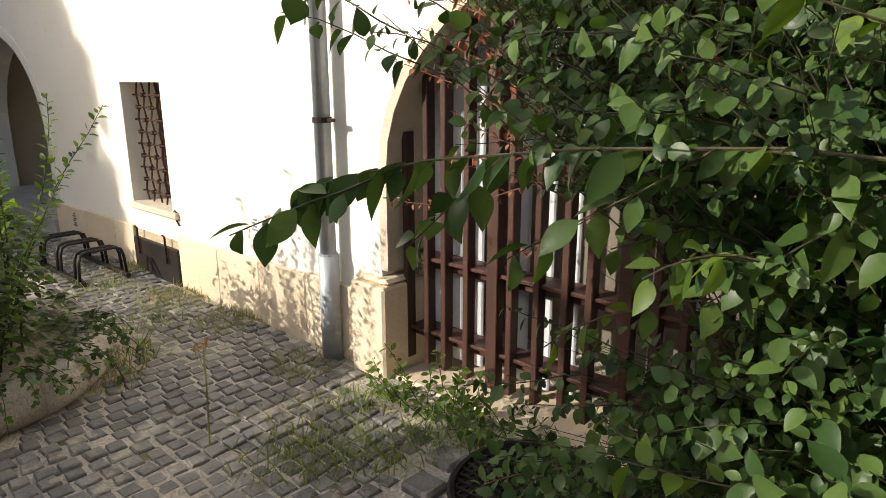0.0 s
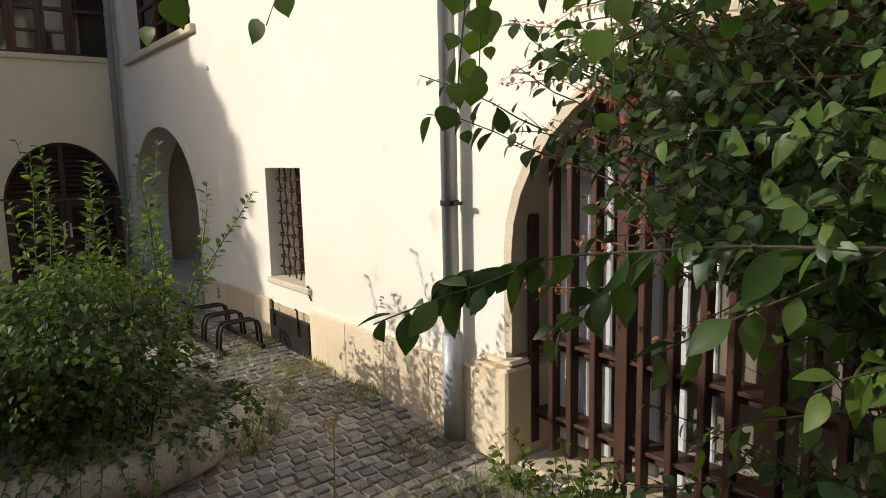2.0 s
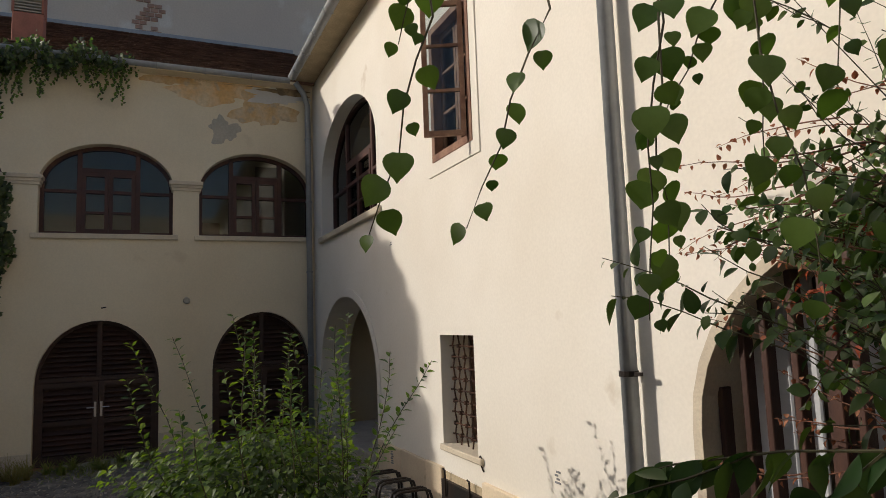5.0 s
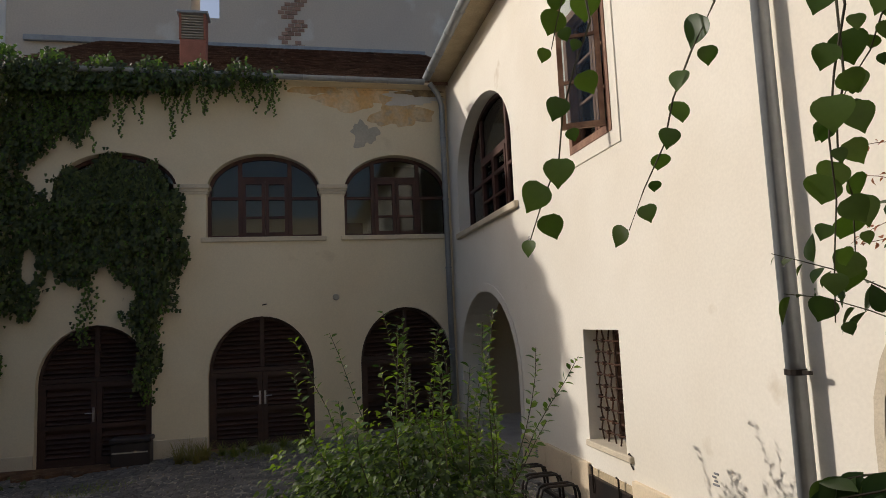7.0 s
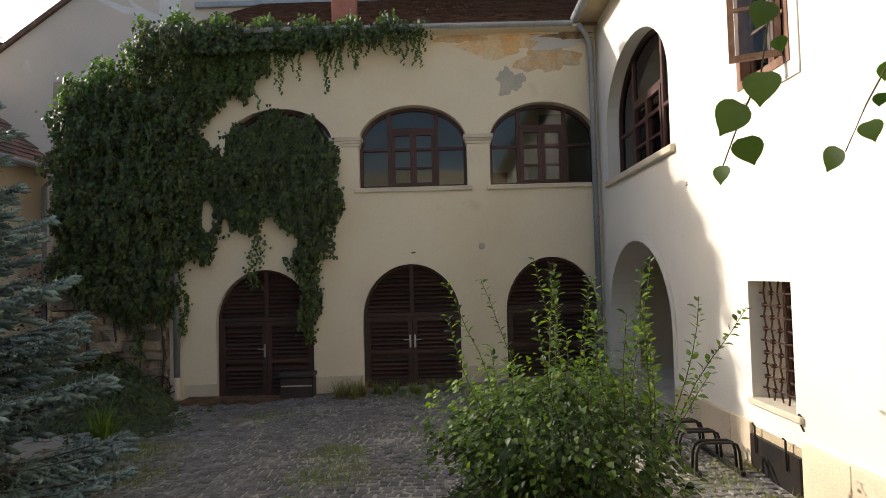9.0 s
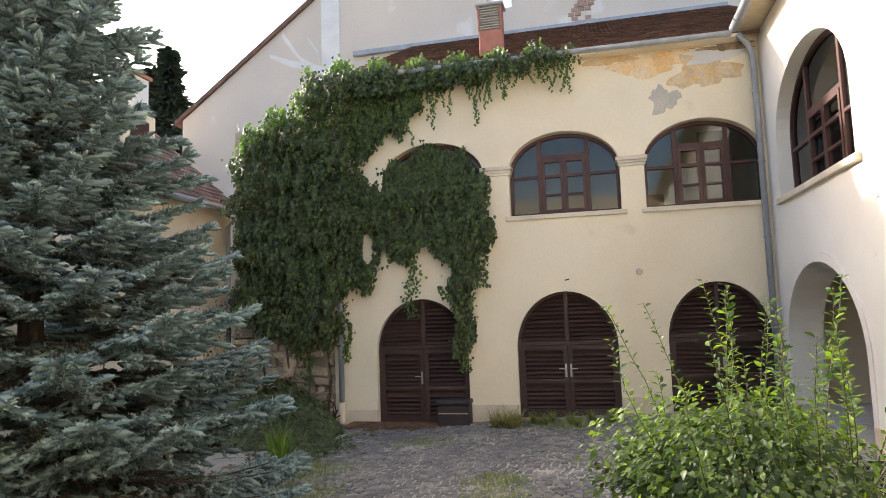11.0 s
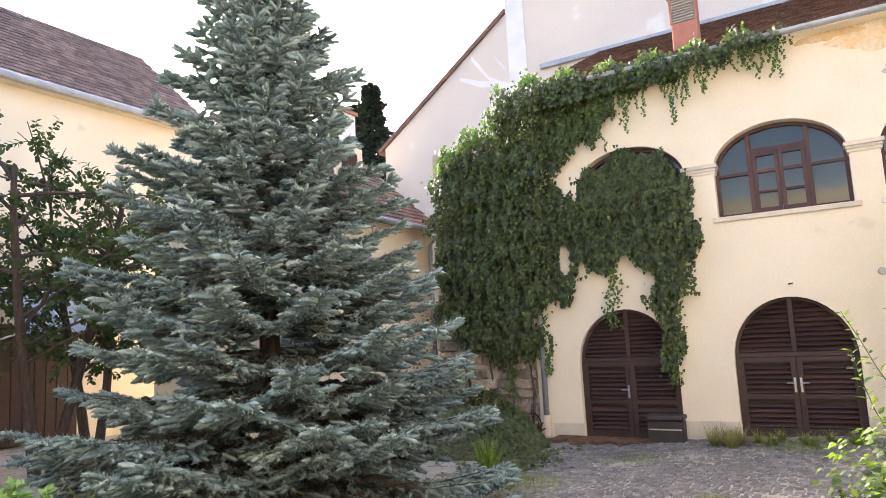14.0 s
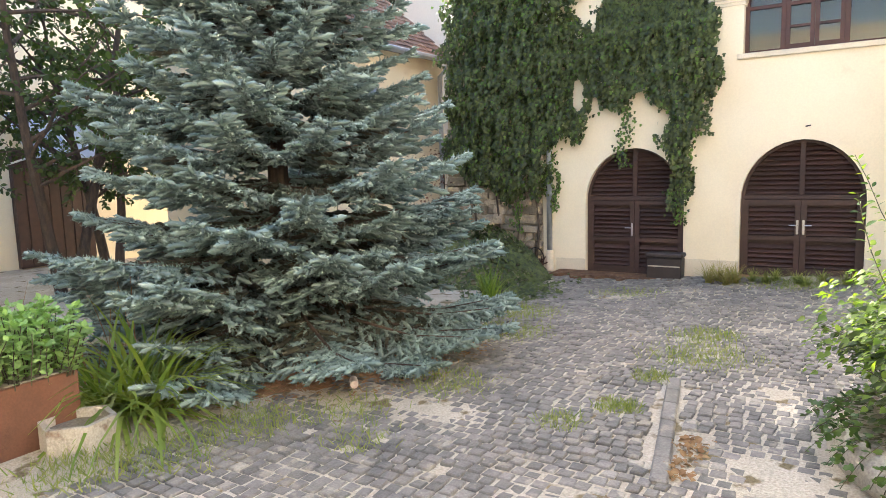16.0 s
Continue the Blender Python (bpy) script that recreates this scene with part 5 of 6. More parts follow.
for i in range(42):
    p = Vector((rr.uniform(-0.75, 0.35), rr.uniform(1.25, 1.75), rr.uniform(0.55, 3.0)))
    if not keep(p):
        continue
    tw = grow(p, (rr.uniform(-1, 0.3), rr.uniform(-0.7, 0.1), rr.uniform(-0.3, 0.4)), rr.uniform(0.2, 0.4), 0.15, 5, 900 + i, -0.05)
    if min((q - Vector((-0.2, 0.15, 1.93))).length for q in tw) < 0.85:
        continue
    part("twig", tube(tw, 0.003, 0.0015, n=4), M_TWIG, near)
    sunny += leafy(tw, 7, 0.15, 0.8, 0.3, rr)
put_leaves("sunlit_leaves", sunny, blade(0.078, 0.046, (0.08, 0.66, 0.95, 1.0, 0.93, 0.72, 0.4, 0.02), 0.22, 0.3), L_LIGHTGREEN, near, (0.4, 1.1), "light green leaves, sunlight put into their colour", spread=0.8, singles=110)

# its long level branch that reaches out over the yard
reach = thing("long_branch", (0.1, 1.75, 1.7), "long level branch with drooping dark green leaves", "branch")
pts = [Vector(p) for p in ((0.35, 1.95, 1.55), (-0.1, 1.62, 1.74), (-0.5, 1.45, 1.775), (-0.81, 1.31, 1.765), (-1.1, 1.2, 1.73), (-1.3, 1.12, 1.68), (-1.36, 1.08, 1.655))]
part("main_stem", tube(pts, 0.005, 0.002, n=6), M_TWIG, reach)
ll = leafy(pts, 46, 0.22, 0.45, 0.75, rr)
for p0, p1 in (((-1.15, 1.18, 1.72), (-1.45, 0.95, 1.53)), ((-0.95, 1.25, 1.745), (-1.2, 1.22, 1.5)), ((-0.6, 1.4, 1.77), (-0.95, 1.28, 1.5)), ((-0.3, 1.52, 1.76), (-0.62, 1.5, 1.42))):
    tw = grow(p0, Vector(p1) - Vector(p0), (Vector(p1) - Vector(p0)).length, 0.08, 6, 5)
    part("side_twig", tube(tw, 0.003, 0.0015, n=4), M_TWIG, reach)
    ll += leafy(tw, 9, 0.2, 0.6, 0.35, rr)
put_leaves("leaves", ll, blade(0.105, 0.056, (0.02, 0.45, 0.8, 0.98, 1.0, 0.88, 0.65, 0.34, 0.02), 0.22, 0.25), L_BUSH, reach, (0.65, 1.1), spread=0.7, singles=200)

# tree overhead whose twigs hang into the view
over = thing("overhanging_tree", (0.6, 2.2, 0.2), "overhanging tree with heart-shaped leaves on hanging twigs", "tree")
part("trunk", tube([(0.75, 2.3, 0.1), (0.7, 2.2, 1.4), (0.45, 1.9, 2.7), (0.1, 1.6, 3.6)], 0.06, 0.035, n=8), M_BARK, over)
part("bough", tube([(0.1, 1.6, 3.6), (-0.4, 1.2, 3.75), (-1.0, 0.8, 3.6), (-1.4, 0.6, 3.2)], 0.033, 0.01, n=7), M_BARK, over)
part("bough", tube([(0.45, 1.9, 2.7), (-0.2, 1.6, 3.2), (-0.9, 1.25, 3.2), (-1.2, 1.1, 2.95)], 0.025, 0.008, n=7), M_BARK, over)
hl = []
HANG = [((-1.4, 0.6, 3.2), (-1.26, 0.58, 2.55), (-1.43, 0.52, 2.16), 9), ((-1.25, 0.7, 3.4), (-1.17, 0.77, 2.55), (-1.34, 0.69, 2.17), 10), ((-1.2, 1.1, 2.95), (-1.06, 0.93, 2.5), (-1.16, 0.96, 1.98), 15), ((-1.2, 1.1, 2.95), (-1.12, 0.98, 2.4), (-1.2, 1.05, 2.08), 12), ((-1.0, 1.2, 3.15), (-0.98, 1.08, 2.55), (-0.95, 1.15, 2.0), 14), ((-0.8, 1.28, 3.2), (-0.82, 1.2, 2.6), (-0.8, 1.25, 2.15), 12), ((-0.5, 1.4, 3.2), (-0.6, 1.3, 2.6), (-0.66, 1.32, 2.2), 12), ((-1.15, 1.12, 3.0), (-1.1, 1.15, 2.65), (-1.32, 1.18, 2.42), 12), ((-0.95, 1.2, 3.2), (-1.05, 1.2, 2.7), (-1.1, 1.22, 2.25), 14), ((-0.9, 1.25, 3.2), (-0.9, 1.25, 2.8), (-1.0, 1.3, 2.4), 12), ((-0.7, 1.3, 3.2), (-0.7, 1.35, 2.8), (-0.82, 1.4, 2.35), 12), ((-1.2, 0.75, 3.45), (-1.45, 0.62, 2.85), (-1.5, 0.62, 2.6), 7), ((-0.45, 1.35, 3.2), (-0.5, 1.3, 2.7), (-0.5, 1.32, 2.3), 12), ((-0.3, 1.45, 3.2), (-0.35, 1.4, 2.75), (-0.4, 1.42, 2.35), 12), ((-0.75, 1.5, 3.2), (-0.78, 1.5, 2.75), (-0.8, 1.52, 2.3), 12)]
for k, (a, b, c, n) in enumerate(HANG):
    a, b, c = Vector(a), Vector(b), Vector(c)
    pts = [a.lerp(b, s / 3) for s in range(3)] + [b.lerp(c, s / 5) + Vector((0.01 * math.sin(s + k), 0.01 * math.cos(2 * s), 0)) for s in range(6)]
    part("hanging_twig", tube(pts, 0.003, 0.0012, n=5), M_TWIG, over)
    hl += [(p + h * 0.022, h) for p, h in leafy(pts, n + 1, 0.2, 0.6, 0.85, rr)]
put_leaves("leaves", hl, blade(0.07, 0.068, (0.5, 0.92, 1.06, 1.08, 0.98, 0.8, 0.55, 0.24, 0.02), 0.12, 0.25), L_POPLAR, over, (0.32, 0.92), spread=0.5, lean=(1.0, -0.65, 0.3), singles=190)

# flowering creeper round the slatted arch
vine = thing("flowering_vine", (-1.4, 2.5, 0.25), "climbing vine with faded orange-red flowers over the arch", "vine")
vb, vl, seeds, blooms = bmesh.new(), [], [], []
for i in range(430):
    x0 = rr.uniform(-1.85, 0.6)
    pts = grow((x0 + 0.4, rr.uniform(2.15, 2.5), rr.uniform(1.6, 2.9) if i % 6 else rr.uniform(0.25, 0.8)), (rr.uniform(-1.0, -0.1), rr.uniform(-0.3, 0.05), rr.uniform(-0.2, 0.5)), rr.uniform(0.4, 0.8), 0.2, 7, 400 + i)
    if (0.75 < pts[-1].z < 1.6 and pts[-1].x < -1.0) or (pts[-1].x < -1.75 and pts[-1].z < 2.1) or pts[-1].x < -2.2 or pts[-1].z > 2.45 + 0.45 * (pts[-1].x + 1.9):
        continue
    for q in pts:
        q.y = min(q.y, 2.58)
    add_tube(vb, pts, 0.006, 0.002, n=4, caps=False)
    vl += leafy(pts, 34, 0.05, 0.9, 0.1, rr)
for i in range(34):
    a = Vector((rr.uniform(-2.1, -1.1), rr.uniform(2.25, 2.45), rr.uniform(1.25, 2.7)))
    pts = grow(a, (-1, -0.1, rr.uniform(-0.5, 0.7)), rr.uniform(0.4, 0.85), 0.16, 6, 600 + i)
    for q in pts:
        q.y = min(q.y, 2.56)
    add_tube(vb, pts, 0.0035, 0.0012, n=4, caps=False)
    seeds += leafy(pts, 14, 0.3, 0.9, 0.3, rr)
for c in ((-1.82, 2.3, 2.06), (-1.78, 2.3, 2.0), (-1.65, 2.3, 1.9), (-1.5, 2.2, 2.2), (-0.78, 1.9, 1.93), (-1.0, 2.0, 1.62)):
    for _ in range(13 if c[0] < -1.2 else 7):
        blooms.append((Vector(c) + Vector((rr.gauss(0, 0.05), rr.gauss(0, 0.04), rr.gauss(0, 0.05))), Vector((rr.uniform(-1, 1), rr.uniform(-1, 0.3), rr.uniform(-1, 0.6)))))
part("stem_wood", vb, M_REDTWIG, vine)["kind"] = "stuff"
put_leaves("vine_leaves", vl, blade(0.05, 0.04, OVALCOARSE, 0.25, 0.2), L_VINE, vine, (0.5, 1.2), lean=(-0.5, -0.8, 0.6), spread=0.7)
put_leaves("dry_seed_spray", seeds, blade(0.03, 0.02, OVAL, 0.5, 0.4), L_DRYSEED, vine, (0.6, 1.2), "dry brown seed heads", singles=60)
put_leaves("flower_cluster", blooms, blade(0.04, 0.026, HEART, 0.6, 0.4), L_BLOOM, vine, (0.7, 1.2), "faded orange-red flowers", singles=60)

# leafy weeds at the foot of the slatted arch
low = thing("leafy_weed", (-1.9, 2.4, 0.23), "low bright green weeds at the foot of the slatted arch", "plant")
wl, wb = [], bmesh.new()
for i in range(70):
    p = Vector((rr.uniform(-2.6, -0.7), rr.uniform(2.36, 2.58), 0.22))
    if math.hypot(p.x + 1.45, p.y - 2.22) < 0.38:
        continue
    pts = grow(p, (rr.uniform(-0.6, 0.6), rr.uniform(-0.8, 0.1), 1), rr.uniform(0.1, 0.38), 0.2, 5, 1500 + i)
    add_tube(wb, pts, 0.003, 0.0015, n=4, caps=False)
    wl += leafy(pts, 13, 0.1, 0.9, 0.1, rr)
part("stem_wood", wb, M_TWIG, low)["kind"] = "stuff"
put_leaves("leaves", wl, blade(0.05, 0.03, OVALCOARSE, 0.2, 0.2), L_LIGHTGREEN, low, (0.5, 1.2), singles=60)

# dark broad-leaved tree across the yard, dark conifers beyond
def leaf_tree(x, y, h, spread, n, seed, name, label, material):
    r = random.Random(seed)
    t = thing(name, (x, y, ground_z(x, y)), label, "tree")
    feet, bm = [], bmesh.new()
    for k in range(2):
        a = 2.6 * k + 0.6
        trunk = grow((x + 0.12 * math.cos(a), y + 0.12 * math.sin(a), ground_z(x, y) - 0.05), (0.22 * math.cos(a), 0.22 * math.sin(a), 1), h * 0.6, 0.06, 7, seed + k)
        part("trunk", tube(trunk, 0.085, 0.035, n=8), M_BARK, t)
        for i in range(13):
            p, d = along(trunk, 0.4 + 0.6 * i / 13)
            az = r.uniform(0, math.tau)
            b = grow(p, (math.cos(az), math.sin(az), r.uniform(0.1, 0.9)), spread * r.uniform(0.6, 1.0), 0.18, 6, seed + 10 * i + k)
            add_tube(bm, b, 0.03, 0.006, n=5, caps=False)
            for j in range(7):
                q, dd = along(b, 0.25 + 0.75 * j / 7)
                c = grow(q, (r.uniform(-1, 1), r.uniform(-1, 1), r.uniform(-0.5, 0.7)), r.uniform(0.3, 0.7), 0.2, 4, r.randint(0, 9999))
                add_tube(bm, c, 0.007, 0.002, n=4, caps=False)
                feet += leafy(c, n, 0.1, 0.9, 0.2, r)
    part("limb_wood", bm, M_BARK, t)["kind"] = "stuff"
    put_leaves("crown", feet, blade(0.085, 0.058, OVALCOARSE, 0.2, 0.2), material, t, (0.7, 1.2), spread=1.0)


leaf_tree(-5.3, -9.6, 7.2, 2.4, 27, 71, "garden_tree", "dark broad-leaved tree with forked trunks before the house", L_DEEP)
leaf_tree(-6.6, -10.6, 6.2, 2.2, 24, 51, "garden_tree", "dark broad-leaved tree with forked trunks before the house", L_DEEP)
leaf_tree(-3.4, -10.4, 5.6, 2.0, 20, 91, "garden_tree", "dark broad-leaved tree with forked trunks before the house", L_DEEP)


def cypress(x, y, z0, h, seed):
    r = random.Random(seed)
    t = thing("dark_conifer", (x, y, 0), "dark green conifer rising behind the roofs", "tree", "conifers behind the roofs")
    part("trunk", tube([(x, y, 0), (x, y, h)], 0.2, 0.03, n=7), M_BARK, t)
    feet = []
    for i in range(5200):
        s = r.random() ** 0.8
        rad = (0.12 + 1.5 * (1 - s) ** 0.8) * (0.75 + 0.35 * math.sin(9 * s + 4 * math.sin(21 * s)))
        a, q = r.uniform(0, math.tau), r.random() ** 0.4
        feet.append((Vector((x + rad * q * math.cos(a), y + rad * q * math.sin(a), z0 + (h - z0) * s)), Vector((math.cos(a), math.sin(a), r.uniform(-0.5, 0.8)))))
    put_leaves("crown", feet, blade(0.3, 0.13, LANCE, 0.3, 0.4), L_CYPRESS, t, (0.6, 1.2), spread=0.9)


cypress(-20.0, -14.55, 4.5, 11.5, 5)
cypress(-20.3, -15.4, 4.5, 11.0, 8)

# ---- things in the yard ----
# bicycle rack
rk = thing("bicycle_rack", (-6.3, 2.28, 0.24), "black tubular bicycle rack with low hoops on the paving", "bicycle rack")
gz = ground_z(-6.3, 2.28)
for yy in (2.05, 2.41):
    part("base_rail", box(-6.85, -5.74, yy - 0.02, yy + 0.02, gz + 0.012, gz + 0.05, bevel=0.005), M_IRON, rk)
for k in range(3):
    xx = -5.8 - 0.4 * k
    for o in (0.0, 0.09):
        z1 = gz + 0.28
        pts = [(xx - o, 2.04, gz + 0.03), (xx - o, 2.05, z1 - 0.08), (xx - o, 2.07, z1 - 0.02), (xx - o, 2.12, z1), (xx - o, 2.34, z1), (xx - o, 2.39, z1 - 0.02), (xx - o, 2.41, z1 - 0.08), (xx - o, 2.42, gz + 0.03)]
        part("hoop", tube(pts, 0.013, n=7), M_IRON, rk, smooth=True)
# storage box before the first door
bx = thing("storage_box", (-11.05, -2.5, 0.0), "dark brown plastic storage box before a louvred door", "box")
gz = ground_z(-11.05, -2.5)
part("body", box(-11.2, -10.92, -2.78, -2.24, gz, gz + 0.34, bevel=0.015), M_PLASTIC, bx)
part("lid", box(-11.21, -10.9, -2.8, -2.22, gz + 0.345, gz + 0.42, bevel=0.018), M_PLASTIC, bx)
part("band", box(-10.925, -10.912, -2.76, -2.26, gz + 0.2, gz + 0.22), M_GREY, bx)
# rusty bicycle parts and wire leaning by the corner
jk = thing("scrap_iron", (-11.1, -4.75, 0.0), "small heap of rusty scrap iron and wire", "scrap")
for k in range(7):
    a = 0.9 * k
    part("bent_wire", tube([(-11.1 + 0.1 * math.cos(a), -4.8 + 0.12 * math.sin(a), 0.02), (-11.08, -4.75 + 0.03 * k, 0.18 + 0.05 * (k % 3)), (-11.15 + 0.08 * math.sin(a), -4.62 - 0.04 * k, 0.03)], 0.011, n=5), M_RUST, jk)
part("hoop", tube([(-11.2, -4.85 + 0.16 * math.cos(t), 0.22 + 0.2 * math.sin(t)) for t in np.linspace(0, math.tau, 15)], 0.012, n=5), M_IRON, jk)
# round mesh cover by the arch
gr = thing("round_grate", (-1.45, 2.22, 0.24), "round dark iron grating in a stone ring by the shrub", "grating")
part("rim", tube([(-1.45 + 0.36 * math.cos(t), 2.22 + 0.36 * math.sin(t), 0.262) for t in np.linspace(0, math.tau, 33)], 0.018, n=6), M_IRON, gr)
for k in range(-8, 9):
    o = 0.04 * k
    hl2 = math.sqrt(max(0.0, 0.35 ** 2 - o * o))
    part("bar", box(-1.45 - hl2, -1.45 + hl2, 2.22 + o - 0.004, 2.22 + o + 0.004, 0.256, 0.268), M_IRON, gr)
    part("bar", box(-1.45 + o - 0.004, -1.45 + o + 0.004, 2.22 - hl2, 2.22 + hl2, 0.25, 0.262), M_IRON, gr)
# flat near-black disc stands in for the shaded hollow under the bars
part("dark_pit", tube([(-1.45, 2.22, 0.2), (-1.45, 2.22, 0.235)], 0.35, n=24), M_POT, gr)
# corten trough with sedum
ct = thing("corten_trough", (-1.95, -4.6, 0.2), "rust-brown corten steel planting trough", "planter")
part("trough", box(-2.54, -1.4, -4.98, -4.35, 0.16, 0.66, bevel=0.008), M_CORTEN, ct)
part("soil", box(-2.51, -1.43, -4.95, -4.38, 0.6, 0.672), M_DIRT, ct)
sd = thing("sedum", (-2.0, -4.4, 0.66), "bushy pale green sedum filling the steel trough", "plant")
rr = random.Random(61)
sl_, st = [], bmesh.new()
for i in range(300):
    p = Vector((rr.uniform(-2.56, -1.4), rr.uniform(-4.98, -4.3), 0.64))
    pts = grow(p, (rr.uniform(-0.3, 0.3), rr.uniform(-0.25, 0.35), 1), rr.uniform(0.25, 0.46), 0.1, 5, i)
    add_tube(st, pts, 0.005, 0.003, n=4, caps=False)
    sl_ += leafy(pts, 17, 0.1, 1.0, -0.2, rr)
    for k in range(9):
        sl_.append((pts[-1] + Vector((rr.gauss(0, 0.018), rr.gauss(0, 0.018), 0)), Vector((rr.gauss(0, 1), rr.gauss(0, 1), 0.7))))
part("stem_wood", st, M_TWIG, sd)["kind"] = "stuff"
put_leaves("leaves", sl_, blade(0.06, 0.04, OVAL, 0.2, 0.1), L_SEDUM, sd, (0.6, 1.1), singles=120)
# hexagonal concrete pot
hx = thing("hexagonal_pot", (-2.42, -4.19, 0.2), "low pale hexagonal concrete plant pot", "pot")
hexo = [(-2.42 + 0.235 * math.cos(math.tau * k / 6 + 0.25), -4.19 + 0.235 * math.sin(math.tau * k / 6 + 0.25)) for k in range(6)]
hexi = [(-2.42 + 0.195 * math.cos(math.tau * k / 6 + 0.25), -4.19 + 0.195 * math.sin(math.tau * k / 6 + 0.25)) for k in range(6)]
part("wall", slab([hexo, hexi], "z", 0.17, 0.4), M_CONC, hx)
part("soil", slab([hexi], "z", 0.17, 0.34), M_DIRT, hx)


# strap-leaved clumps, dry stalks, grass
def clump(name, places, n, length, width, material, label, seed, arching=1.0, category="plant", base=None):
    r = random.Random(seed)
    x, y = places[0]
    t = thing(name, (x, y, ground_z(x, y)), label, category)
    V, F, o = [], [], 0
    for x, y in places:
        z0 = ground_z(x, y) if base is None else base
        for _ in range(n):
            a, L = r.uniform(0, math.tau), length * r.uniform(0.55, 1.15)
            tilt = r.uniform(0.2, 0.75) * arching
            w = width * r.uniform(0.7, 1.2)
            px, py = x + r.gauss(0, 0.06 * length), y + r.gauss(0, 0.06 * length)
            d, s = (math.cos(a), math.sin(a)), (-math.sin(a), math.cos(a))
            for k in range(6):
                q = k / 5
                out = L * (math.sin(tilt) * q + 0.35 * tilt * q * q)
                zz = L * (math.cos(tilt) * q - 0.62 * tilt * q * q * q)
                ww = w * (1 - q ** 2) * 0.5 + 0.0006
                V += [(px + d[0] * out + s[0] * ww, py + d[1] * out + s[1] * ww, z0 + zz), (px + d[0] * out - s[0] * ww, py + d[1] * out - s[1] * ww, z0 + zz)]
            F += [(o + 2 * k, o + 2 * k + 1, o + 2 * k + 3, o + 2 * k + 2) for k in range(5)]
            o += 12
    ob = raw("strap_foliage", V, F, material, t, "", True)
    ob["kind"] = "stuff"
    return t


clump("daylily", [(-2.85, -4.42), (-3.0, -4.5), (-2.85, -4.62), (-2.95, -4.32), (-3.15, -4.62), (-3.05, -4.28)], 44, 1.05, 0.032, L_BLADE, "arching clump of strap-leaved daylilies", 3, 1.85)
clump("dry_stalks", [(-3.0, -4.9), (-3.2, -5.1), (-2.6, -5.1), (-2.2, -5.2), (-3.4, -5.0), (-2.9, -4.75), (-2.5, -4.95)], 6, 1.2, 0.008, L_STRAW, "tall dry reddish grass stalks", 4, 0.6)
clump("grass_tuft", [(-8.05, -4.1), (-8.15, -4.25)], 46, 0.62, 0.018, L_BLADE, "bright yellow-green tuft of tall grass", 5, 0.9)
clump("dry_grass_tuft", [(-10.9, -1.5), (-10.8, -1.2), (-10.95, -0.9), (-10.7, -0.6), (-10.9, -0.3), (-10.8, 0.1), (-10.6, -1.0), (-10.5, -0.5), (-10.6, 0.0)], 80, 0.27, 0.011, L_GRASS, "dry yellowish grass tuft at the foot of the cream wall", 6, 1.2)
clump("straw_tuft", [(-10.75, -1.65), (-10.6, -1.4), (-10.55, -1.75), (-10.4, -1.5)], 80, 0.4, 0.009, L_HAY, "pale dried grass tuft beside the door", 16, 1.0)

# creeper heap at the stone wall's foot
hp = thing("ground_creeper", (-10.2, -5.3, 0.0), "mound of dark green creeper at the foot of the stone wall", "creeper")
rr = random.Random(77)
feet = []
for i in range(5200):
    a, q = rr.uniform(0, math.tau), math.sqrt(rr.random())
    x, y = -9.9 + 1.35 * q * math.cos(a), -5.35 + 1.15 * q * math.sin(a)
    hgt = 0.95 * (1 - q ** 2.2) * (0.8 + 0.2 * math.sin(5 * x + 3 * y))
    if x < -11.2:
        continue
    feet.append((Vector((x, y, 0.03 + hgt * (1 - 0.25 * rr.random() ** 2))), Vector((math.cos(a), math.sin(a), -0.5))))
for i in range(900):
    feet.append((Vector((-8.6 + rr.gauss(0, 0.6), -4.1 + rr.gauss(0, 0.25), 0.07 + 0.06 * rr.random())), Vector((rr.uniform(-1, 1), rr.uniform(-1, 1), -0.1))))
put_leaves("foliage", feet, lobed(0.07), L_IVY, hp, (0.7, 1.15), spread=0.6, lean=(0.5, 0.2, 0.9))
rs = thing("red_shrub", (-11.3, -7.0, 0.0), "dark red-leaved shrub beside the creeper", "shrub")
rl = [(Vector((-11.5 + rr.gauss(0, 0.3), -6.95 + rr.gauss(0, 0.25), rr.uniform(0.3, 2.3))), Vector((rr.uniform(-1, 1), rr.uniform(-1, 1), rr.uniform(-0.6, 0.4)))) for _ in range(900)]
part("stem", tube([(-11.5, -6.95, 0), (-11.5, -6.95, 1.9)], 0.02, 0.008, n=6), M_BARK, rs)
put_leaves("leaves", rl, blade(0.06, 0.04, OVAL, 0.2, 0.2), L_RED, rs, (0.7, 1.1))

# weeds between the stones
def weed_field(name, spots, count, label, seed, size=0.09, material=L_GRASS):
    r = random.Random(seed)
    t = thing(name, (*spots[0][:2], ground_z(*spots[0][:2])), label, "grass")
    feet = []
    for x, y, rad, w in spots:
        for _ in range(int(count * w)):
            a, q = r.uniform(0, math.tau), rad * math.sqrt(r.random()) * r.uniform(0.5, 1.1)
            px, py = x + q * math.cos(a), min(y + q * math.sin(a), 2.58)
            feet.append((Vector((px, py, ground_z(px, py) + 0.012)), Vector((r.gauss(0, 0.55), r.gauss(0, 0.55), 1))))
    P, A = np.array([list(p) for p, _ in feet]), np.array([list(h) for _, h in feet])
    v, f = stamp(blade(size, 0.007, (1, 0.8, 0.5, 0.05), 0.1, 0.5), frames(A, unit(len(P))), P, rng.uniform(0.4, 1.3, len(P)))
    raw("grass_foliage", v, f, material, t, "", True)["kind"] = "stuff"
    return t


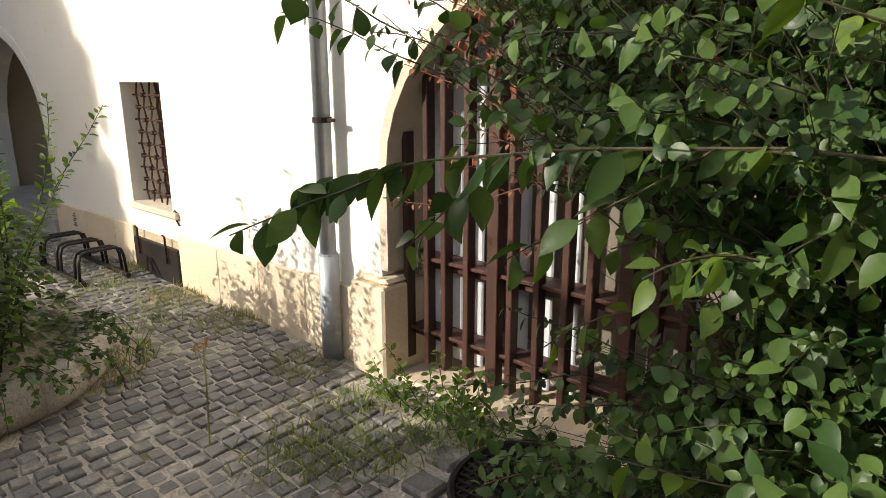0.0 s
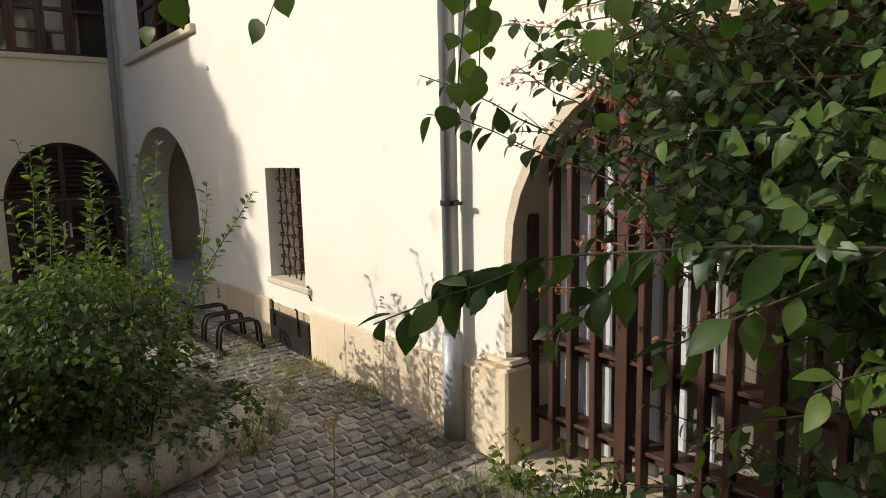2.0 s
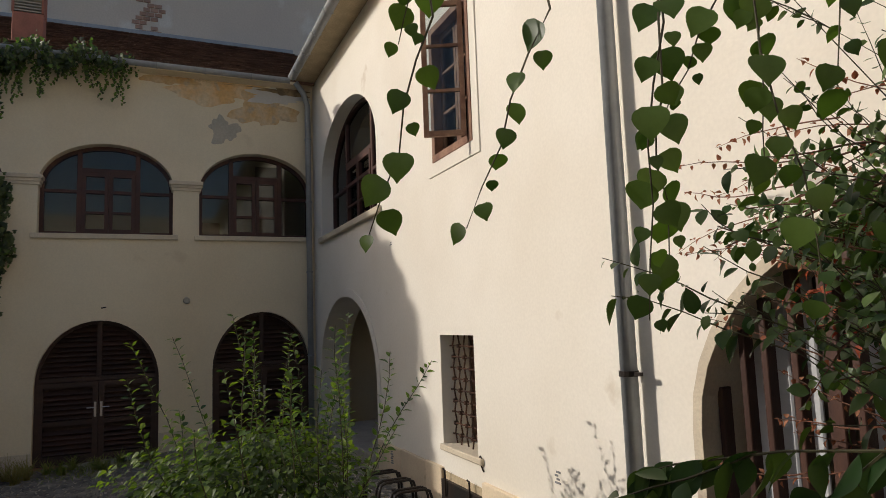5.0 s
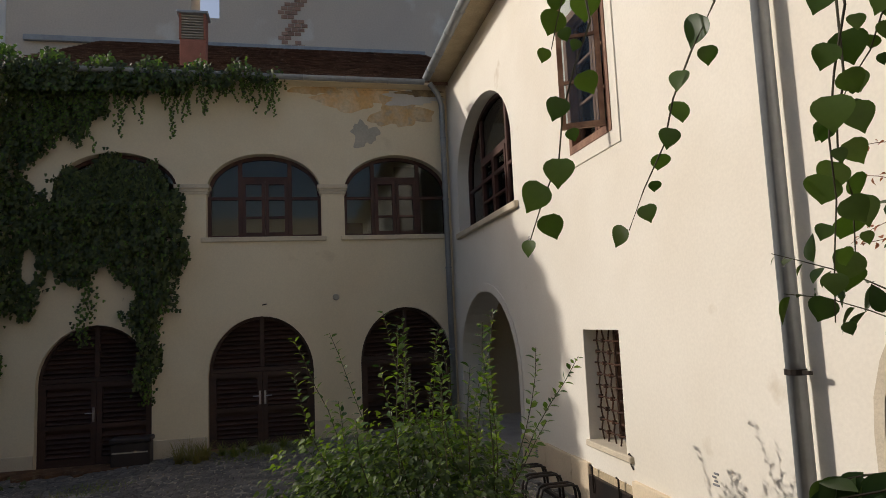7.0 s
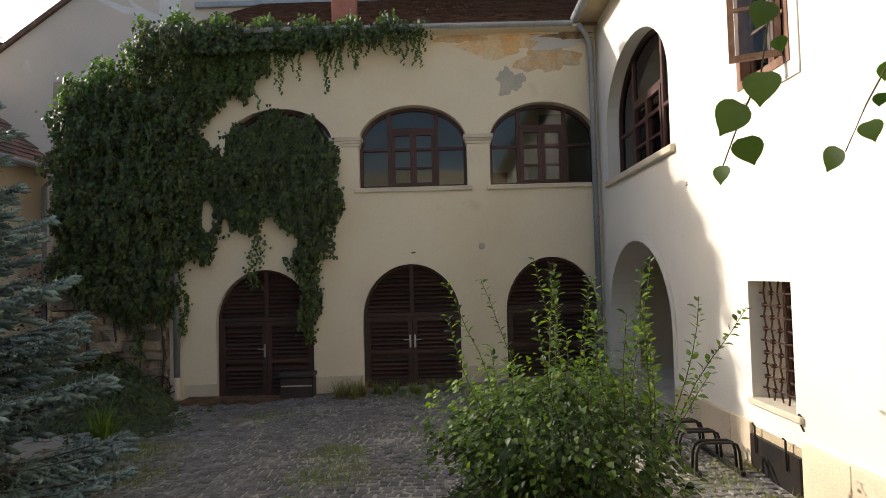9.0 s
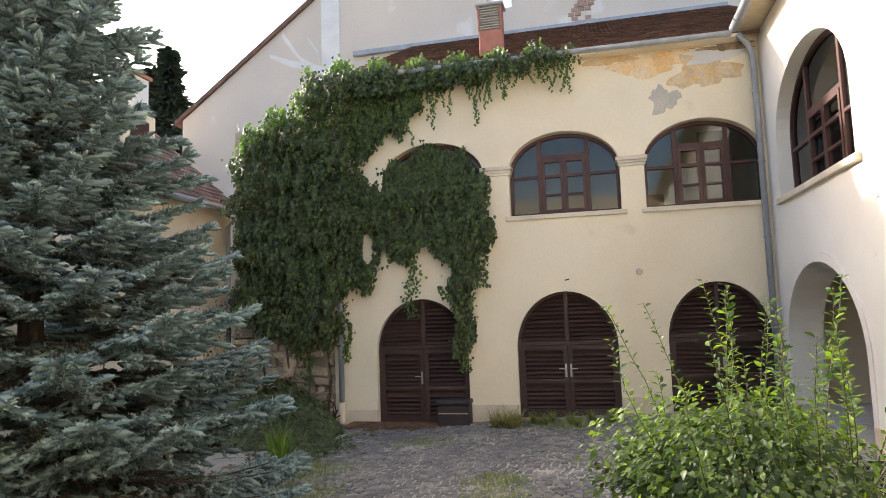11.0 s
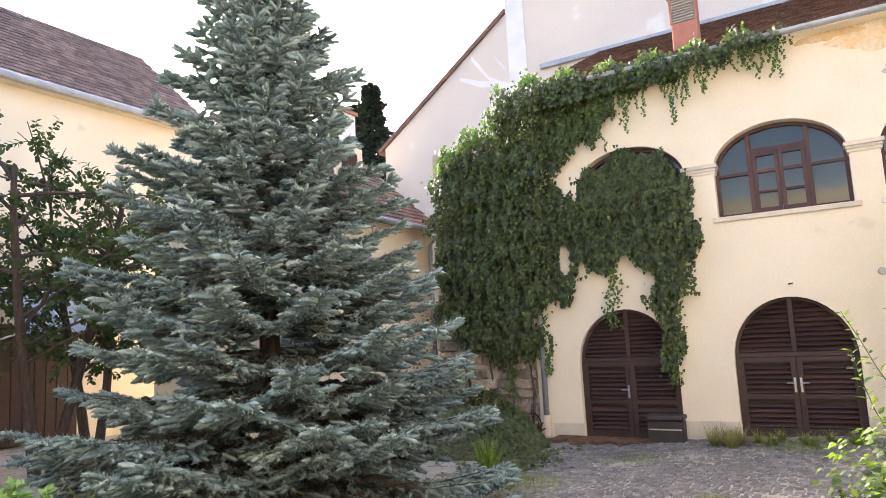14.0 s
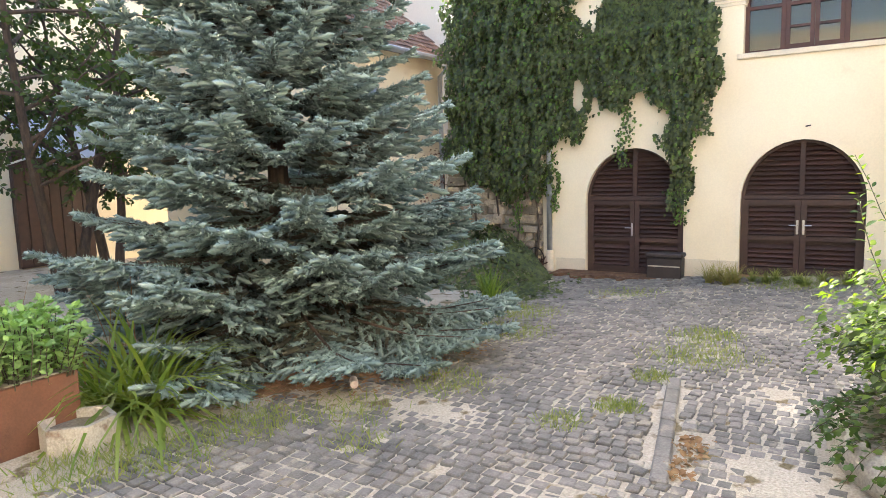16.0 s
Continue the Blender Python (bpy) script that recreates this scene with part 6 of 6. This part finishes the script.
weed_field("grass_patch", [(-2.2, 1.95, 0.3, 1.2), (-2.4, 1.7, 0.3, 1.0), (-2.6, 2.25, 0.25, 0.5), (-2.05, 2.3, 0.25, 1.0), (-4.15, 1.72, 0.25, 0.8), (-4.6, 2.0, 0.3, 0.5), (-5.6, 2.1, 0.4, 0.6), (-4.8, 2.35, 0.5, 0.4), (-6.3, 2.0, 0.5, 0.4)], 230, "green grass and weeds between the setts by the wall", 11)
weed_field("grass_patch", [(-6.2, -1.1, 0.55, 1.2), (-7.0, -1.2, 0.4, 0.8), (-6.4, -3.1, 0.6, 1.2), (-7.4, -3.5, 0.7, 1.6), (-4.5, -2.7, 0.45, 0.7), (-5.4, -1.3, 0.2, 0.4), (-4.6, -1.35, 0.2, 0.5), (-4.15, -1.6, 0.2, 0.3), (-9.3, -2.6, 0.6, 0.5), (-10.5, -0.6, 0.7, 1.2), (-3.3, -2.6, 0.3, 0.3)], 650, "thin green grass growing through the paving", 12, 0.06)
weed_field("dry_grass", [(-3.2, 2.35, 0.3, 0.8), (-4.2, 2.45, 0.35, 0.8), (-5.0, 2.45, 0.35, 0.9), (-2.7, 2.0, 0.4, 0.6), (-3.9, 1.5, 0.25, 0.6), (-6.0, 2.5, 0.3, 0.5)], 380, "short dry straw-coloured grass along the wall", 13, 0.05, L_HAY)
weed_field("grass_patch", [(-2.6, -3.55, 0.45, 0.8), (-3.2, -3.4, 0.4, 0.8), (-2.2, -3.8, 0.4, 0.8), (-3.7, -3.0, 0.4, 0.4)], 700, "thin grass at the foot of the pots", 14, 0.07)

# a dry dandelion-like stalk
ds = thing("dry_flower_stalk", (-2.81, 1.52, 0.22), "thin dry flower stalk with pale seed heads", "plant")
part("stalk", tube([(-2.81, 1.52, 0.2), (-2.8, 1.53, 0.5), (-2.79, 1.53, 0.72)], 0.005, 0.003, n=5), L_HAY, ds)
for dx, dz in ((-0.05, 0.72), (0.03, 0.77), (0.0, 0.74), (-0.09, 0.7)):
    part("side_stem", tube([(-2.8, 1.53, 0.6), (-2.8 + dx * 0.7, 1.53, dz - 0.05), (-2.79 + dx, 1.53, dz)], 0.0025, n=4), L_HAY, ds)
    hd = [(Vector((-2.79 + dx, 1.53, dz)), Vector((rr.gauss(0, 1), rr.gauss(0, 1), rr.gauss(0, 1)))) for _ in range(26)]
    put_leaves("seed_head", hd, blade(0.022, 0.006, SMALL, 0.1, 0.1), L_STRAW, ds, (0.7, 1.1))

# needle litter under the spruce, crushed can
bm = bmesh.new()
for i in range(160):
    a = math.tau * i / 160
    q = 1.72 + 0.16 * math.sin(3 * a + 1) + 0.08 * math.sin(7 * a) + 0.04 * math.sin(23 * a) + 0.025 * math.sin(51 * a + 2)
    bm.verts.new((-4.95 + q * math.cos(a), -4.75 + q * math.sin(a), 0))
fc = bm.faces.new(bm.verts)
ext = bmesh.ops.extrude_face_region(bm, geom=[fc])
for v in bm.verts:
    v.co.z = ground_z(v.co.x, v.co.y) - 0.02
for g in ext["geom"]:
    if isinstance(g, bmesh.types.BMVert):
        g.co.z += 0.024
        g.co.x, g.co.y = -4.95 + (g.co.x + 4.95) * 0.95, -4.75 + (g.co.y + 4.75) * 0.95
structure(part("needle_bed", bm, M_NEEDLE_BED), "rusty brown needle litter under the spruce", "ground")
r_ = random.Random(17)
litter = thing("needle_litter", (-4.95, -4.75, 0.22), "loose dry needles and twigs scattered at the bed's edge", "litter")
bits = []
for _ in range(2600):
    a, q = r_.uniform(-0.6, 3.6), 1.62 + r_.gauss(0, 0.2)
    x, y = -4.95 + q * math.cos(a), -4.75 + q * math.sin(a)
    bits.append((Vector((x, y, ground_z(x, y) + 0.018 + 0.008 * r_.random())), Vector((r_.gauss(0, 1), r_.gauss(0, 1), 0.12))))
put_leaves("loose_litter", bits, blade(0.045, 0.014, SMALL, 0.3, 0.2), L_STRAW, litter, (0.5, 1.3))
can = thing("crushed_can", (-4.05, -3.27, 0.22), "crushed pale drink can lying on the needles", "can")
cz = ground_z(-4.05, -3.27) + 0.06
part("can_body", tube([(-4.1, -3.31, cz), (-4.07, -3.28, cz + 0.004), (-4.04, -3.25, cz), (-4.0, -3.22, cz + 0.003)], 0.033, 0.03, n=10), M_TIN, can, smooth=False)
# flower pots on a small wire stand across the yard
for k, (x, y, z) in enumerate(((-5.2, -13.3, 0.9), (-4.7, -13.3, 0.55), (-5.7, -13.3, 0.5), (-5.2, -13.2, 0.3))):
    f = thing("flower_pot", (x, y, z), "small dark flower pot on a wire stand", "pot", "flower pots by the house")
    part("pot", tube([(x, y, z), (x, y, z + 0.22)], 0.1, 0.14, n=10), M_POT, f)
    hd = [(Vector((x + rr.gauss(0, 0.09), y + rr.gauss(0, 0.09), z + 0.24 + 0.1 * rr.random())), Vector((rr.gauss(0, 1), rr.gauss(0, 1), 0.6))) for _ in range(60)]
    put_leaves("plant", hd, blade(0.08, 0.04, OVAL, 0.2, 0.2), L_DEEP, f, (0.7, 1.1))
ws = thing("wire_stand", (-5.2, -13.3, 0.2), "black wire plant stand", "stand")
for x0 in (-5.7, -5.2, -4.7):
    part("leg", tube([(x0, -13.3, 0.15), (x0, -13.3, 0.5), (x0 + 0.05, -13.3, 0.9)], 0.012, n=5), M_IRON, ws)
part("arc", tube([(-5.9 + 0.7 * (1 - math.cos(t)), -13.3, 0.3 + 0.75 * math.sin(t)) for t in np.linspace(0, math.pi, 12)], 0.012, n=5), M_IRON, ws)
part("shelf", box(-5.85, -4.55, -13.42, -13.15, 0.47, 0.5), M_IRON, ws)

# dead leaves in the channel
r_ = random.Random(4)
lt = thing("dead_leaves", (-4.0, -0.75, 0.23), "dry brown dead leaves lying in the channel", "leaves")
dl = [(Vector((r_.uniform(-4.3, -3.7), -0.79 + r_.gauss(0, 0.045), 0.225 + 0.02 * r_.random())), Vector((r_.gauss(0, 1), r_.gauss(0, 1), 0.2))) for _ in range(110)]
put_leaves("leaf_litter", dl, blade(0.05, 0.035, OVAL, 0.4, 0.3), L_STRAW, lt, (0.6, 1.1))

# ---- paving ----
def kerb_y(x):
    return -1.14 + 0.17 * (x + 5.36)


kerb = structure(part("gutter_channel", slab([[(-4.42, -0.92), (-3.6, -0.8), (-3.6, -0.66), (-4.05, -0.7), (-4.35, -0.82)]], "z", 0.1, 0.215), M_NEEDLE_BED), "sunken channel of earth and dead leaves beside the kerb", "channel")
for k in range(6):
    x0 = -5.4 + 0.3 * k
    bm = box(x0, x0 + 0.29, -0.05, 0.05, 0.12, 0.242 + 0.006 * (k % 3), bevel=0.012)
    for v in bm.verts:
        v.co.y += kerb_y(v.co.x)
    part("kerb_stone", bm, M_SETT, kerb)
for k in range(9):
    a = 2.2 + 0.5 * k
    part("ring_stone", box(-1.45 + 0.47 * math.cos(a) - 0.08, -1.45 + 0.47 * math.cos(a) + 0.08, min(2.22 + 0.47 * math.sin(a), 2.25) - 0.08, min(2.22 + 0.47 * math.sin(a), 2.25) + 0.06, 0.12, 0.245 + 0.004 * k, bevel=0.014), M_SETT, kerb)


def sett_mesh(seed):
    """A worn paving stone of unit size with a domed, rounded top."""
    r = random.Random(seed)
    bm = bmesh.new()
    j = lambda a: a + r.uniform(-0.06, 0.06)  # noqa: E731
    lo = [bm.verts.new((j(x), j(y), -0.35)) for x, y in ((-0.5, -0.5), (0.5, -0.5), (0.5, 0.5), (-0.5, 0.5))]
    hi = [bm.verts.new((v.co.x * 0.98, v.co.y * 0.98, 0.08 + r.uniform(-0.03, 0.03))) for v in lo]
    up = [bm.verts.new((v.co.x * 0.84, v.co.y * 0.84, 0.17 + r.uniform(-0.03, 0.03))) for v in lo]
    for a, b in ((lo, hi), (hi, up)):
        for k in range(4):
            bm.faces.new((a[k], a[(k + 1) % 4], b[(k + 1) % 4], b[k]))
    bm.faces.new(up)
    return bm


def paving():
    shapes = []
    for k in range(8):
        bm = sett_mesh(k)
        bmesh.ops.recalc_face_normals(bm, faces=bm.faces)
        me = bpy.data.meshes.new("sett")
        bm.to_mesh(me)
        bm.free()
        me.materials.append(M_SETT)
        shapes.append((me, np.array([v.co[:] for v in me.vertices]), [tuple(p.vertices) for p in me.polygons]))
    r = random.Random(8)
    pitch = 0.096
    shift = [r.random() for _ in range(200)]
    spots = []
    for i in range(int(12.6 / pitch)):
        for j in range(int(8.6 / pitch)):
            x = -11.15 + pitch * i
            y = -6.0 + pitch * (j + shift[i])
            y += 0.05 * math.sin(0.9 * x) + 0.03 * math.sin(2.3 * x + y)
            x += 0.04 * math.sin(1.3 * y) + r.uniform(-0.008, 0.008)
            y += r.uniform(-0.008, 0.008)
            if y > 2.57 or (y > 2.1 and x > -2.0) or (y > 2.3 and x > -2.85):
                continue
            if math.hypot(x + 4.5, y - 0.75) < 0.9 or math.hypot(x + 1.45, y - 2.22) < 0.6:
                continue
            if math.hypot(x + 4.95, y + 4.75) < 1.5 + 0.25 * noise.noise(Vector((x * 3, y * 3, 1.0))) or math.hypot(x + 9.9, y + 5.35) < 1.3:
                continue
            if -5.45 < x < -3.6 and (abs(y - kerb_y(x)) < 0.1 or (x > -4.4 and kerb_y(x) < y < -0.7)):
                continue
            if y < -4.4 + 0.25 * math.sin(3 * x) or (x > -2.9 and y < -3.7):
                continue
            gone = noise.noise(Vector((x * 0.9, y * 0.9, 3.0)))
            if gone > 0.52 or r.random() < 0.012:
                continue
            spots.append((x, y))
    spots.sort(key=lambda p: (p[0] + 3.2) ** 2 + (p[1] - 1.7) ** 2)
    pieces = []
    for k, (x, y) in enumerate(spots):
        me, v, f = shapes[r.randrange(8)]
        sx, sy = r.uniform(0.074, 0.087), r.uniform(0.068, 0.09)
        sunk = 0.02 * noise.noise(Vector((x * 1.4, y * 1.4, 9.0)))
        m = Matrix.LocRotScale((x, y, ground_z(x, y) - 0.001 + sunk + r.uniform(-0.005, 0.005)), Euler((r.uniform(-0.04, 0.04), r.uniform(-0.04, 0.04), r.uniform(-0.08, 0.08))), (sx, sy, 0.075))
        if k < 300:
            o = new("sett", me)
            o.parent = ground
            o.matrix_basis = m
        else:
            mm = np.array(m)
            pieces.append((v @ mm[:3, :3].T + mm[:3, 3], f))
    v, f = join(*pieces)
    raw("paving_setts", v, f, M_SETT, ground, "dark grey worn stone setts")["kind"] = "stuff"


paving()

# bare earth along the foot of the cream wall
edge = [(-10.75 + 0.14 * math.sin(2.3 * k) + 0.09 * math.sin(5.1 * k), -4.4 + 0.14 * k) for k in range(30)]
strip = part("earth_strip", slab([[(XB + 0.06, -4.4)] + edge + [(XB + 0.06, -0.34)]], "z", -0.12, ground_z(-11, -2.5) + 0.012), M_NEEDLE_BED)
structure(strip, "bare rusty earth along the foot of the cream wall", "ground")
